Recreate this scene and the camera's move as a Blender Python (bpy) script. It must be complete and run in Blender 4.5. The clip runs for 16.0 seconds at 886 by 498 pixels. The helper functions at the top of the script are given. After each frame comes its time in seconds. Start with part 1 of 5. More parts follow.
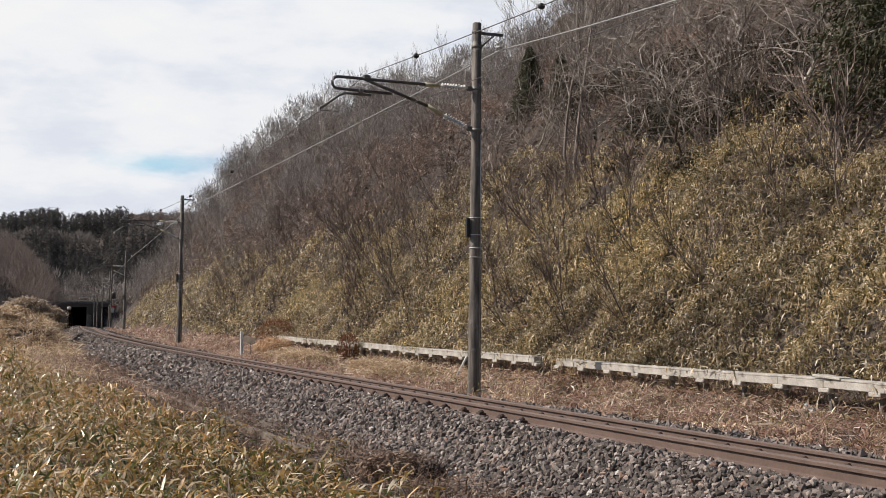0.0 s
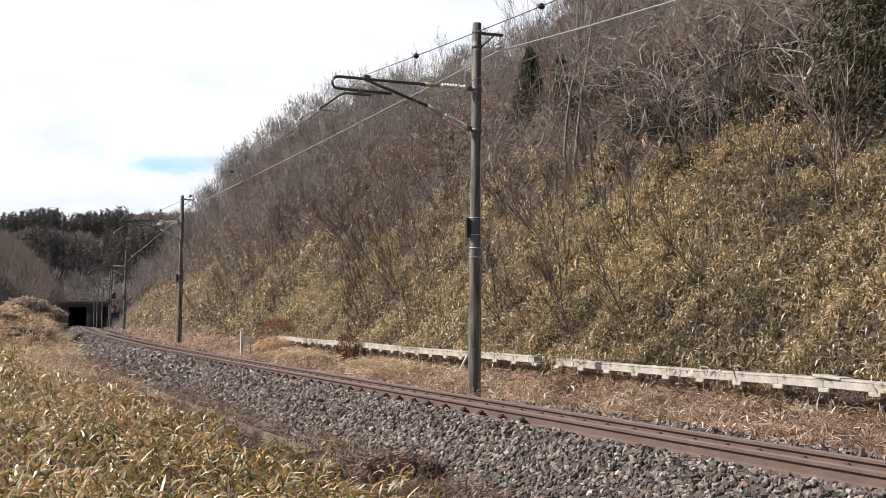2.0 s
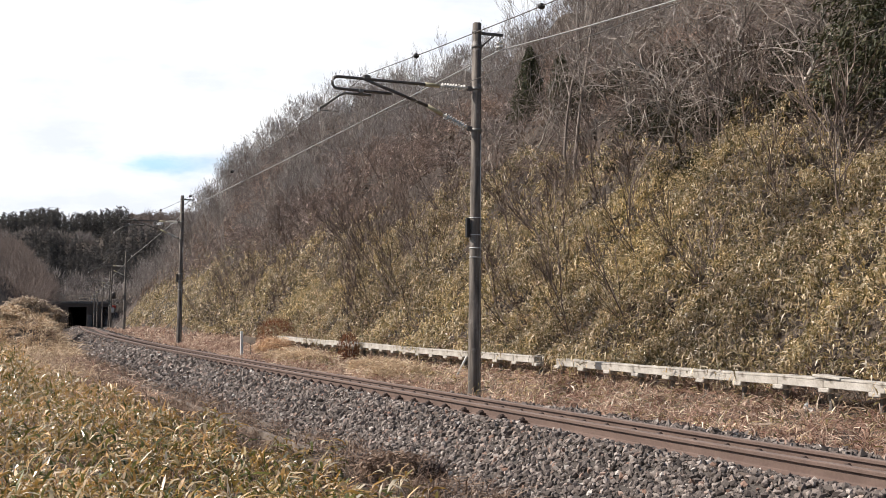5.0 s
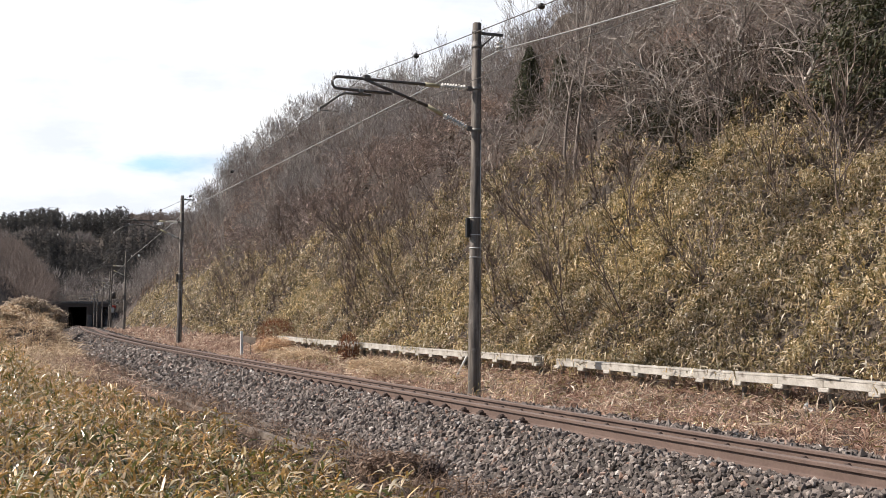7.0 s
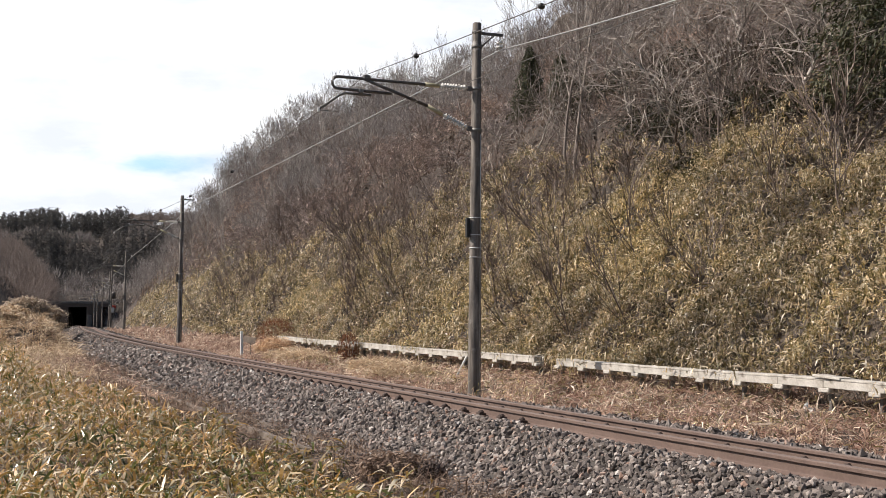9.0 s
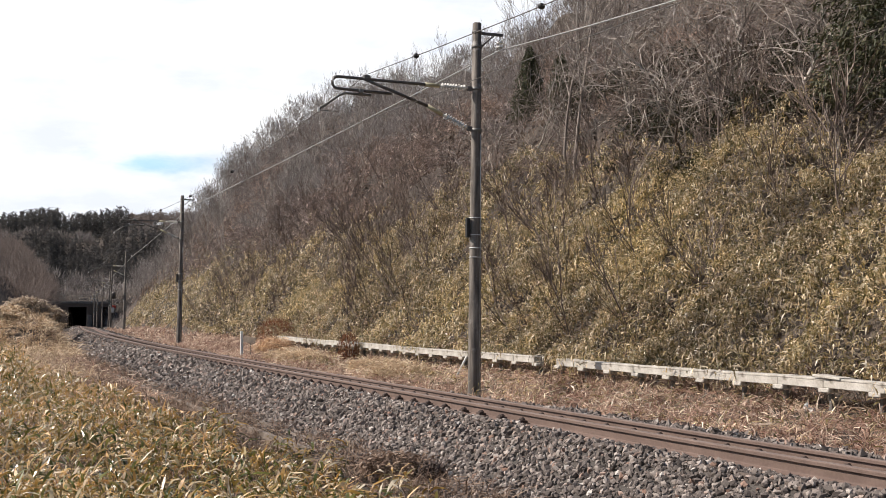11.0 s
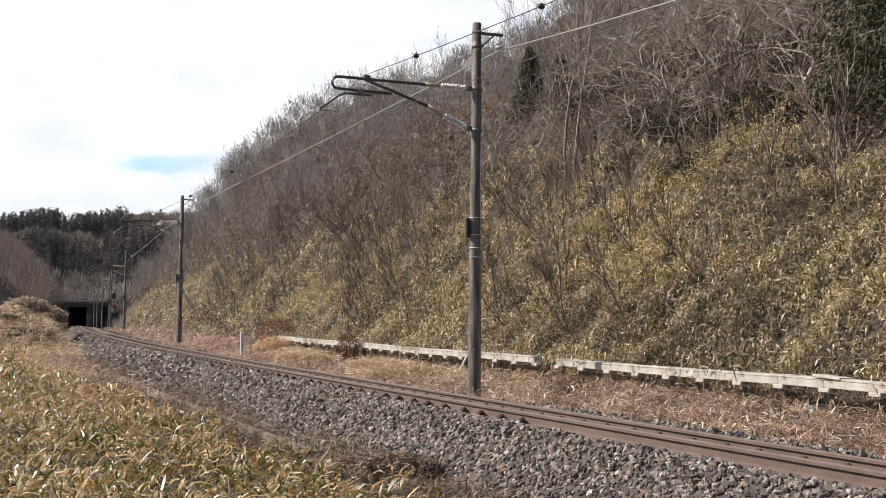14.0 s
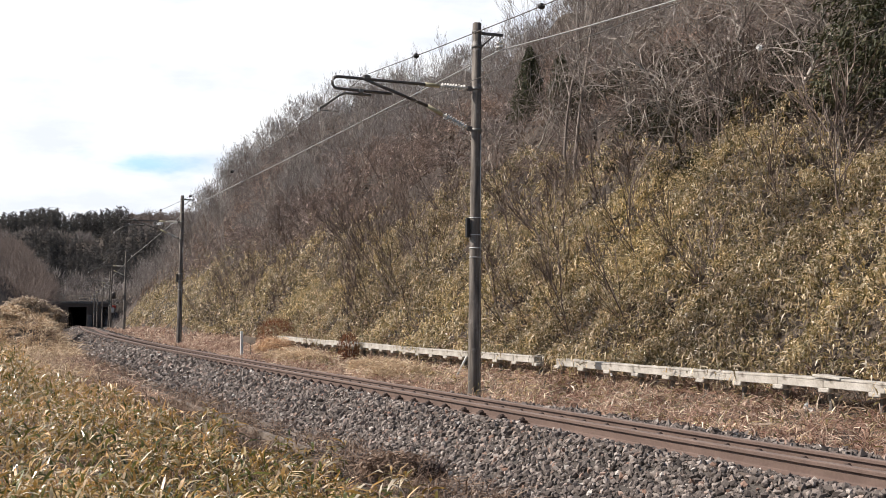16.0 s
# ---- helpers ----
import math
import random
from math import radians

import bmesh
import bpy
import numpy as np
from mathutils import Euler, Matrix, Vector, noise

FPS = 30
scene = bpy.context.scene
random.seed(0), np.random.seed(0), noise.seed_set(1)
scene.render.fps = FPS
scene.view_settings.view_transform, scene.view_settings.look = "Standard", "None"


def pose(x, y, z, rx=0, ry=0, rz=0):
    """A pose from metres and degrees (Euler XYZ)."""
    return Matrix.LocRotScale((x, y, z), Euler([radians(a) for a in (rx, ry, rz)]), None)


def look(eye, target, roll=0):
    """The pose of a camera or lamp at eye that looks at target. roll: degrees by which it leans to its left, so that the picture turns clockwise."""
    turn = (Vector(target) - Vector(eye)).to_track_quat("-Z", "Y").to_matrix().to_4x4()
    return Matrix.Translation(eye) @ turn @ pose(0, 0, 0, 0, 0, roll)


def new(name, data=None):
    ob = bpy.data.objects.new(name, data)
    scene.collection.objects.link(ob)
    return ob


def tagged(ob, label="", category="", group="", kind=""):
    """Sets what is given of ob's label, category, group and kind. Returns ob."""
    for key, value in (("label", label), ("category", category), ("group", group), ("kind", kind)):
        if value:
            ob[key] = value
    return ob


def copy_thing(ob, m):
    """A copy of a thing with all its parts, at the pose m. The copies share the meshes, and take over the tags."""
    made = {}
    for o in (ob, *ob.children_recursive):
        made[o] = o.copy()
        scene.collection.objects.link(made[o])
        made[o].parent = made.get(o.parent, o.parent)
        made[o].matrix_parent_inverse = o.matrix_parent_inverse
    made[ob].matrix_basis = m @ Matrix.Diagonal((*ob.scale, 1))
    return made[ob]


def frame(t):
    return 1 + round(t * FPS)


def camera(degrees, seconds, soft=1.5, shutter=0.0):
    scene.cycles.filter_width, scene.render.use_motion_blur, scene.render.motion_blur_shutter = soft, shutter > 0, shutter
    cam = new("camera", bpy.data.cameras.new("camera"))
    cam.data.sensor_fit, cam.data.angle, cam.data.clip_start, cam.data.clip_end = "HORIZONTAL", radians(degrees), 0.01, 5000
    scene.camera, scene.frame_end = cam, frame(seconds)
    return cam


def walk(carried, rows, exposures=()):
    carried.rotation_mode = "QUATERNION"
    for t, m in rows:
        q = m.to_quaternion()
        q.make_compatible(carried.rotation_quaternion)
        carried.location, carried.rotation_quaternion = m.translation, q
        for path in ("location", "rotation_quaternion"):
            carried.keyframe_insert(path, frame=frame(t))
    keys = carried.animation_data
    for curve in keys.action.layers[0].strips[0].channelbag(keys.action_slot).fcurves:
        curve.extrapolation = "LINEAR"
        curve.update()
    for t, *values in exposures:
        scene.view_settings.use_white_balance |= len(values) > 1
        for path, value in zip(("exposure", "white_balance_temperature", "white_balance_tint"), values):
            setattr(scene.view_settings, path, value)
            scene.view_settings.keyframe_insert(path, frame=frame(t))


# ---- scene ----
cam = camera(39.167, 16.0, soft=0.8)
EYE = pose(0, 0, 1.3538, 90 + 2.876, 0, 0)
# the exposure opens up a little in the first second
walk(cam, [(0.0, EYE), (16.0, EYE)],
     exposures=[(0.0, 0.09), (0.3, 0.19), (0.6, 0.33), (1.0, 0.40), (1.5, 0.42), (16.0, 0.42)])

# ---- world and sun ----
SUN_DIR = Vector((-0.72, 0.04, 0.66)).normalized()
world = bpy.data.worlds.new("sky")
scene.world = world
world.use_nodes = True
wn = world.node_tree
sky = wn.nodes.new("ShaderNodeTexSky")
sky.sky_type = "NISHITA"
sky.sun_disc = False
sky.sun_elevation = math.asin(SUN_DIR.z)
sky.sun_rotation = math.atan2(SUN_DIR.x, SUN_DIR.y)
wn.links.new(sky.outputs[0], wn.nodes["Background"].inputs[0])
wn.nodes["Background"].inputs[1].default_value = 0.07
sun = new("sun", bpy.data.lights.new("sun", "SUN"))
sun.data.energy = 5.0
sun.data.angle = radians(0.6)
sun.data.color = (1.0, 0.91, 0.83)
sun.matrix_world = look(SUN_DIR * 100, (0, 0, 0))

# ---- the line of the track: s metres along the near rail, d metres towards the hill ----
R, HEAD, OFF, BEND = 926.56, 0.40267, 6.6981, 105.0
UX, UY = -math.sin(HEAD), math.cos(HEAD)
RX, RY = math.cos(HEAD), math.sin(HEAD)
CX, CY = (OFF + R) * RX, (OFF + R) * RY
CANT = 0.0945          # fall per metre across the track


def plan(s, d):
    """World x, y of arrays s, d. A curve up to BEND, straight beyond it."""
    s, d = np.asarray(s, float), np.asarray(d, float)
    a = np.clip(s, -60, BEND) / R
    rest = s - np.clip(s, -60, BEND)
    nx, ny = -np.cos(a) * RX + np.sin(a) * UX, -np.cos(a) * RY + np.sin(a) * UY
    tx, ty = np.sin(a) * RX + np.cos(a) * UX, np.sin(a) * RY + np.cos(a) * UY
    return CX + (R - d) * nx + rest * tx, CY + (R - d) * ny + rest * ty


def heading(s):
    """Degrees by which the track's own y axis is turned at s."""
    a = min(max(s, -60), BEND) / R
    return math.degrees(HEAD - a)


def grade(s):
    """The line falls gently beyond the curve."""
    return -0.0107 * np.maximum(0, np.asarray(s, float) - 108)


def smooth(a, b, x):
    t = np.clip((np.asarray(x, float) - a) / (b - a), 0, 1)
    return t * t * (3 - 2 * t)


def wave(s, d, k, seed):
    """Cheap smooth undulation between -1 and 1."""
    o = 0
    for i in range(4):
        an = seed * 1.7 + i * 2.1
        o = o + np.sin((s * math.cos(an) + d * math.sin(an)) * k * (1 + 0.57 * i) + seed * 3.3 + i * 1.9) / (1 + 0.5 * i)
    return o / 2.0


def hill(s, d):
    """Height of the hillside above the line."""
    s, d = np.asarray(s, float), np.asarray(d, float)
    k = 0.86 + 0.50 * smooth(45, 140, s)
    rise = k * np.maximum(0, d - 7.3 + 0.5 * wave(s, d, 0.35, 3))
    cap = 11.6 + 6.9 * smooth(98, 145, s) + 4.5 * smooth(118, 86, s) * smooth(24, 41, d) + 3.6 * smooth(150, 178, s) * smooth(242, 215, s) * smooth(16, 25, d) + 0.5 * (np.clip(d, 0, 42) - 19.4) + 0.6 * wave(s, d, 0.09, 5)
    low = np.minimum(rise, cap)
    soft = np.where(np.abs(rise - cap) < 4, low - (4 - np.abs(rise - cap)) ** 2 / 16, low)
    soft = soft + 0.75 * wave(s, d, 0.80, 9) * smooth(10.5, 14, d) * (1 + 0.6 * smooth(60, 110, s))
    return np.maximum(0, soft) * (1 - 0.85 * smooth(230, 285, s) * (1 - 0.5 * smooth(60, 110, d)))


def ground_z(s, d):
    s, d = np.asarray(s, float), np.asarray(d, float)
    z = grade(s) - 0.50 + 0.05 * wave(s, d, 1.3, 1) + 0.10 * smooth(2.5, 5.5, d) + 0.25 * smooth(5.5, 7.5, d)
    z = z - 0.06 * smooth(-3.2, -2.0, d) * (1 - smooth(-2.0, -1.4, d))
    z = z + hill(s, d)
    # bank on the other side of the line, and wooded rise further off
    z = z + 1.35 * smooth(-1.6, -3.4, d) * (1 - smooth(-8, -13, d)) * smooth(56, 62, s) * (1 - smooth(72, 84, s))
    z = z + 8.0 * smooth(105, 160, s) * smooth(-2.2, -11, d) * (1 - 0.5 * smooth(235, 290, s))
    # road embankment at the bridge
    z = z + 5.0 * np.exp(-((s - 312) / 7.0) ** 2) * (smooth(-7, -16, d) + smooth(8, 15, d))
    # far wooded hill
    far = (35.5 + 6.5 * smooth(-40, 10, d)) * smooth(400, 600, s) * (1 + 0.04 * wave(s, d, 0.02, 2))
    # rise behind the bridge, made steep to close its opening and keep it dark
    shut = 9.0 * smooth(331, 345, s) * (1 - smooth(380, 420, s))
    return z + far + shut


def P(s, d, z):
    x, y = plan(s, d)
    return Vector((float(x), float(y), float(z)))


def at(s, d, z, turn=0.0):
    """A pose on the line whose y axis runs along the track and x towards the hill."""
    p = P(s, d, z)
    return pose(p.x, p.y, p.z, 0, 0, heading(s) + turn)


# ---- meshes ----
def mesh_np(name, verts, faces, smooth_shade=False):
    """A mesh from arrays: faces is a list of (n, k) index arrays."""
    me = bpy.data.meshes.new(name)
    faces = [np.asarray(f, np.int32) for f in faces if len(f)]
    loops = np.concatenate([f.ravel() for f in faces])
    sizes = np.concatenate([np.full(len(f), f.shape[1], np.int32) for f in faces])
    me.vertices.add(len(verts))
    me.vertices.foreach_set("co", np.asarray(verts, np.float32).ravel())
    me.loops.add(len(loops))
    me.loops.foreach_set("vertex_index", loops)
    me.polygons.add(len(sizes))
    me.polygons.foreach_set("loop_start", np.concatenate([[0], np.cumsum(sizes)[:-1]]).astype(np.int32))
    me.polygons.foreach_set("use_smooth", np.full(len(sizes), smooth_shade))
    me.update(calc_edges=True)
    me.validate()
    return me


def thing(name, label, category, m=None, group="", kind=""):
    ob = new(name)
    ob.empty_display_size = 0.2
    if m is not None:
        ob.matrix_basis = m
    return tagged(ob, label, category, group, kind)


def solid(name, me, material, parent=None, label="", m=None):
    if not me.materials:
        me.materials.append(material)
    ob = new(name, me)
    ob.parent = parent
    if m is not None:
        ob.matrix_basis = m
    return tagged(ob, label)


def part(name, bm, material, parent, label="", m=None):
    me = bpy.data.meshes.new(name)
    bm.to_mesh(me)
    bm.free()
    return solid(name, me, material, parent, label, m)


def box(bm, size, m, bevel=0.0):
    r = bmesh.ops.create_cube(bm, size=1, matrix=m @ Matrix.Diagonal((*size, 1)))
    if bevel:
        es = list({e for v in r["verts"] for e in v.link_edges})
        bmesh.ops.bevel(bm, geom=es, offset=bevel, segments=1, affect="EDGES")


def boxed(size, m=None, bevel=0.0):
    bm = bmesh.new()
    box(bm, size, m or Matrix(), bevel)
    return bm


def turned(profile, n=16):
    """A solid of revolution about z from (radius, height) pairs."""
    bm = bmesh.new()
    rings = [[bm.verts.new((r * math.cos(2 * math.pi * i / n), r * math.sin(2 * math.pi * i / n), z)) for i in range(n)]
             for r, z in profile]
    for a, b in zip(rings, rings[1:]):
        for i in range(n):
            f = bm.faces.new((a[i], a[(i + 1) % n], b[(i + 1) % n], b[i]))
            f.smooth = True
    bm.faces.new(rings[0][::-1])
    bm.faces.new(rings[-1])
    return bm


def tube_np(points, radii, k=4):
    """Vertices and quads of a tapered tube along points."""
    p = np.asarray(points, float)
    r = np.broadcast_to(np.asarray(radii, float), (len(p),))
    t = np.gradient(p, axis=0)
    t /= np.linalg.norm(t, axis=1)[:, None] + 1e-9
    ref = np.where(np.abs(t[:, 2:3]) < 0.9, np.array([[0, 0, 1.0]]), np.array([[1.0, 0, 0]]))
    a = np.cross(t, ref)
    a /= np.linalg.norm(a, axis=1)[:, None]
    b = np.cross(t, a)
    an = np.arange(k) * 2 * math.pi / k
    ring = a[:, None] * np.cos(an)[None, :, None] + b[:, None] * np.sin(an)[None, :, None]
    v = (p[:, None] + ring * r[:, None, None]).reshape(-1, 3)
    i, j = np.meshgrid(np.arange(len(p) - 1), np.arange(k), indexing="ij")
    j2 = (j + 1) % k
    f = np.stack([i * k + j, i * k + j2, (i + 1) * k + j2, (i + 1) * k + j], -1).reshape(-1, 4)
    return v, f


def tube(name, points, radius, material, parent, label="", k=8, m=None):
    v, f = tube_np(points, radius, k)
    caps = np.array([list(range(k))[::-1], list(range(len(v) - k, len(v)))])
    return solid(name, mesh_np(name, v, [f, caps], True), material, parent, label, m)


class Pile:
    """Gathers many small meshes into one."""

    def __init__(self):
        self.v, self.f, self.n = [], {}, 0

    def add(self, v, faces):
        for f in faces:
            self.f.setdefault(f.shape[1], []).append(f + self.n)
        self.v.append(v)
        self.n += len(v)

    def arrays(self):
        return np.concatenate(self.v), [np.concatenate(f) for f in self.f.values()]

    def mesh(self, name, shade=False):
        v, f = self.arrays()
        return mesh_np(name, v, f, shade)


# ---- materials ----
def shader(name, rough=0.8, metal=0.0, spec=0.5):
    m = bpy.data.materials.new(name)
    m.use_nodes = True
    b = m.node_tree.nodes["Principled BSDF"]
    b.inputs["Roughness"].default_value = rough
    b.inputs["Metallic"].default_value = metal
    b.inputs["Specular IOR Level"].default_value = spec
    return m, m.node_tree, b


def ramp(nt, src, stops, mode="LINEAR"):
    r = nt.nodes.new("ShaderNodeValToRGB")
    r.color_ramp.interpolation = mode
    e = r.color_ramp.elements
    while len(e) < len(stops):
        e.new(0.5)
    for el, (pos, col) in zip(e, stops):
        el.position = pos
        el.color = (*col, 1)
    nt.links.new(src, r.inputs[0])
    return r.outputs[0]


def noise_node(nt, scale, detail=5.0, rough=0.6, stretch=None, coord="Object"):
    tc = nt.nodes.new("ShaderNodeTexCoord")
    n = nt.nodes.new("ShaderNodeTexNoise")
    n.inputs["Scale"].default_value = scale
    n.inputs["Detail"].default_value = detail
    n.inputs["Roughness"].default_value = rough
    src = tc.outputs[coord]
    if stretch:
        mp = nt.nodes.new("ShaderNodeMapping")
        mp.inputs["Scale"].default_value = stretch
        nt.links.new(src, mp.inputs[0])
        src = mp.outputs[0]
    nt.links.new(src, n.inputs["Vector"])
    return n.outputs["Fac"]


def mixed(nt, kind, fac, a, b):
    m = nt.nodes.new("ShaderNodeMix")
    m.data_type = "RGBA"
    m.blend_type = kind
    for src, i in ((fac, 0), (a, 6), (b, 7)):
        if isinstance(src, (int, float)):
            m.inputs[i].default_value = src
        elif isinstance(src, tuple):
            m.inputs[i].default_value = (*src, 1)
        else:
            nt.links.new(src, m.inputs[i])
    return m.outputs[2]


def bump(nt, b, src, strength=0.4, dist=0.01):
    n = nt.nodes.new("ShaderNodeBump")
    n.inputs["Strength"].default_value = strength
    n.inputs["Distance"].default_value = dist
    nt.links.new(src, n.inputs["Height"])
    nt.links.new(n.outputs[0], b.inputs["Normal"])


def surface(name, stops, scale, rough=0.8, metal=0.0, fine=None, relief=0.01, stretch=None, wear=None, spec=0.5):
    """Two scales of noise: the broad one picks the colour, the fine one mottles it and gives relief."""
    m, nt, b = shader(name, rough, metal, spec)
    c = ramp(nt, noise_node(nt, scale, 6, 0.65, stretch), stops)
    g = noise_node(nt, fine or scale * 9, 4, 0.7, stretch)
    c = mixed(nt, "MULTIPLY", 0.55, c, ramp(nt, g, [(0.25, (0.45, 0.45, 0.45)), (0.75, (1.25, 1.25, 1.25))]))
    if wear:
        c = mixed(nt, "MIX", ramp(nt, noise_node(nt, wear[0], 5, 0.7), [(wear[2], (0, 0, 0)), (wear[2] + 0.12, (1, 1, 1))]), c, wear[1])
    nt.links.new(c, b.inputs["Base Color"])
    bump(nt, b, g, 0.6, relief)
    return m


def leafy(name, stops, rough=0.5, through_light=0.25, patch=0.25, patch_stops=None, spec=0.5, tuft=None):
    """Leaves and blades: each island takes its own colour, and broad patches shift it. tuft paints sunlit and shaded
    clumps.
    """
    m, nt, b = shader(name, rough, 0, spec)
    geo = nt.nodes.new("ShaderNodeNewGeometry")
    c = ramp(nt, geo.outputs["Random Per Island"], stops)
    if patch_stops:
        c = mixed(nt, "MULTIPLY", 1.0, c, ramp(nt, noise_node(nt, patch, 4, 0.6), patch_stops))
    # noise that multiplies lit and shadowed clumps into the leaf colour
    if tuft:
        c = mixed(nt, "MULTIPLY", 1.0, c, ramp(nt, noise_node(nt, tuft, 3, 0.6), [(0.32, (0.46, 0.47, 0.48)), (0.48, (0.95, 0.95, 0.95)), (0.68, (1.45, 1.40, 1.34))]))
    nt.links.new(c, b.inputs["Base Color"])
    tr = nt.nodes.new("ShaderNodeBsdfTranslucent")
    nt.links.new(c, tr.inputs[0])
    mx = nt.nodes.new("ShaderNodeMixShader")
    mx.inputs[0].default_value = through_light
    nt.links.new(b.outputs[0], mx.inputs[1])
    nt.links.new(tr.outputs[0], mx.inputs[2])
    nt.links.new(mx.outputs[0], nt.nodes["Material Output"].inputs[0])
    return m


def by_island(name, stops, rough=0.85, relief=0.004, fine=60.0):
    """Stones: a colour for each island with fine mottling."""
    m, nt, b = shader(name, rough)
    geo = nt.nodes.new("ShaderNodeNewGeometry")
    info = nt.nodes.new("ShaderNodeObjectInfo")
    add = nt.nodes.new("ShaderNodeMath")
    add.operation = "ADD"
    nt.links.new(geo.outputs["Random Per Island"], add.inputs[0])
    nt.links.new(info.outputs["Random"], add.inputs[1])
    fr = nt.nodes.new("ShaderNodeMath")
    fr.operation = "FRACT"
    nt.links.new(add.outputs[0], fr.inputs[0])
    c = ramp(nt, fr.outputs[0], stops)
    g = noise_node(nt, fine, 4, 0.7)
    c = mixed(nt, "MULTIPLY", 0.5, c, ramp(nt, g, [(0.3, (0.55, 0.53, 0.5)), (0.7, (1.2, 1.2, 1.2))]))
    nt.links.new(c, b.inputs["Base Color"])
    bump(nt, b, g, 0.5, relief)
    return m


# tuft paints shadow patches and lit clumps; the palest stops stand for sunlit highlights
SASA = leafy("bamboo_grass", [(0.0, (0.066, 0.068, 0.029)), (0.16, (0.165, 0.142, 0.055)), (0.38, (0.315, 0.258, 0.120)),
                              (0.60, (0.46, 0.36, 0.205)), (0.80, (0.64, 0.545, 0.38)), (1.0, (0.88, 0.81, 0.66))],
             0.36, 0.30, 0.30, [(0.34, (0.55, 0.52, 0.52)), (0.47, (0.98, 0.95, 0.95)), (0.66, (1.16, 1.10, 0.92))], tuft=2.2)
# painted light and shade by tuft; the near-white stop stands in for glints
SASA_GOLD = leafy("golden_bamboo_grass", [(0.0, (0.070, 0.095, 0.022)), (0.20, (0.17, 0.18, 0.045)), (0.38, (0.35, 0.24, 0.075)), (0.60, (0.53, 0.335, 0.12)),
                                          (0.80, (0.62, 0.48, 0.29)), (1.0, (0.90, 0.86, 0.76))],
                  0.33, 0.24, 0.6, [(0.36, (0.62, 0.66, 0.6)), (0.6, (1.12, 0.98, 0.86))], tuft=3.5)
STRAW = leafy("dead_grass", [(0.0, (0.23, 0.145, 0.11)), (0.35, (0.42, 0.285, 0.222)), (0.7, (0.59, 0.46, 0.36)), (1.0, (0.88, 0.78, 0.64))],
              0.7, 0.3, 0.55, [(0.35, (0.58, 0.46, 0.42)), (0.5, (0.92, 0.86, 0.83)), (0.64, (1.34, 1.30, 1.25))], 0.3)
DULL_STRAW = leafy("dull_dead_grass", [(0.0, (0.11, 0.07, 0.05)), (0.5, (0.21, 0.145, 0.105)), (1.0, (0.36, 0.27, 0.20))], 0.8, 0.15, spec=0.2)
PALE_STRAW = leafy("pale_plume_grass", [(0.0, (0.324, 0.226, 0.142)), (0.5, (0.552, 0.414, 0.270)), (1.0, (0.816, 0.672, 0.492))], 0.75, 0.3, spec=0.2)
ORANGE_STRAW = leafy("orange_straw", [(0.0, (0.42, 0.26, 0.15)), (0.5, (0.66, 0.45, 0.28)), (1.0, (0.88, 0.72, 0.52))], 0.75, 0.35, spec=0.2)
NEEDLES = leafy("conifer_needles", [(0.0, (0.024, 0.030, 0.015)), (0.6, (0.056, 0.060, 0.028)), (1.0, (0.12, 0.105, 0.05))], 0.6, 0.1, spec=0.3)
# lifted, nearly even greys: the haze over the far hill is in the colour
HAZY_CONIFER = leafy("hazy_conifer", [(0.0, (0.088, 0.083, 0.082)), (1.0, (0.128, 0.121, 0.112))], 1.0, 0.3, spec=0.0)
LITTER = leafy("fallen_leaves", [(0.0, (0.035, 0.025, 0.019)), (0.5, (0.095, 0.066, 0.048)), (0.85, (0.17, 0.12, 0.085)), (1.0, (0.30, 0.23, 0.17))], 0.8, 0.1, spec=0.2)
RED_BUSH = leafy("rusty_dead_leaves", [(0.0, (0.10, 0.035, 0.018)), (0.6, (0.22, 0.085, 0.04)), (1.0, (0.34, 0.17, 0.09))], 0.7, 0.2, spec=0.2)
BRUSH = leafy("dry_brush_stems", [(0.0, (0.095, 0.072, 0.058)), (0.5, (0.23, 0.178, 0.145)), (0.85, (0.41, 0.325, 0.27)), (1.0, (0.68, 0.60, 0.53))], 0.8, 0.12, 0.16, [(0.35, (0.62, 0.60, 0.64)), (0.62, (1.2, 1.08, 0.94))], 0.2)
PALE_BARK = by_island("pale_bark", [(0.0, (0.12, 0.095, 0.08)), (0.5, (0.245, 0.205, 0.175)), (1.0, (0.50, 0.45, 0.40))], 0.85, 0.006, 25)
BARK = by_island("grey_bark", [(0.0, (0.10, 0.082, 0.070)), (0.5, (0.17, 0.14, 0.122)), (0.85, (0.25, 0.22, 0.195)), (1.0, (0.36, 0.33, 0.30))], 0.85, 0.006, 25)
SAPLING_BARK = by_island("dark_sapling_bark", [(0.0, (0.075, 0.054, 0.043)), (0.6, (0.165, 0.120, 0.098)), (1.0, (0.34, 0.28, 0.24))], 0.85, 0.004, 25)
TWIG = by_island("bare_twigs", [(0.0, (0.085, 0.060, 0.048)), (0.5, (0.17, 0.125, 0.102)), (0.85, (0.28, 0.218, 0.18)), (1.0, (0.53, 0.46, 0.40))], 0.85, 0.004, 25)
# flatter than BRUSH, with paler darks: haze over the woods is put into the colour
FAR_BRUSH = leafy("hazy_bare_crowns", [(0.0, (0.155, 0.130, 0.116)), (0.6, (0.270, 0.234, 0.212)), (1.0, (0.450, 0.408, 0.380))], 0.85, 0.2, spec=0.2)
WOOD_TWIG = by_island("grey_woods_bark", [(0.0, (0.185, 0.155, 0.136)), (0.5, (0.310, 0.270, 0.240)), (0.85, (0.470, 0.430, 0.395)), (1.0, (0.66, 0.63, 0.59))], 0.85, 0.004, 25)
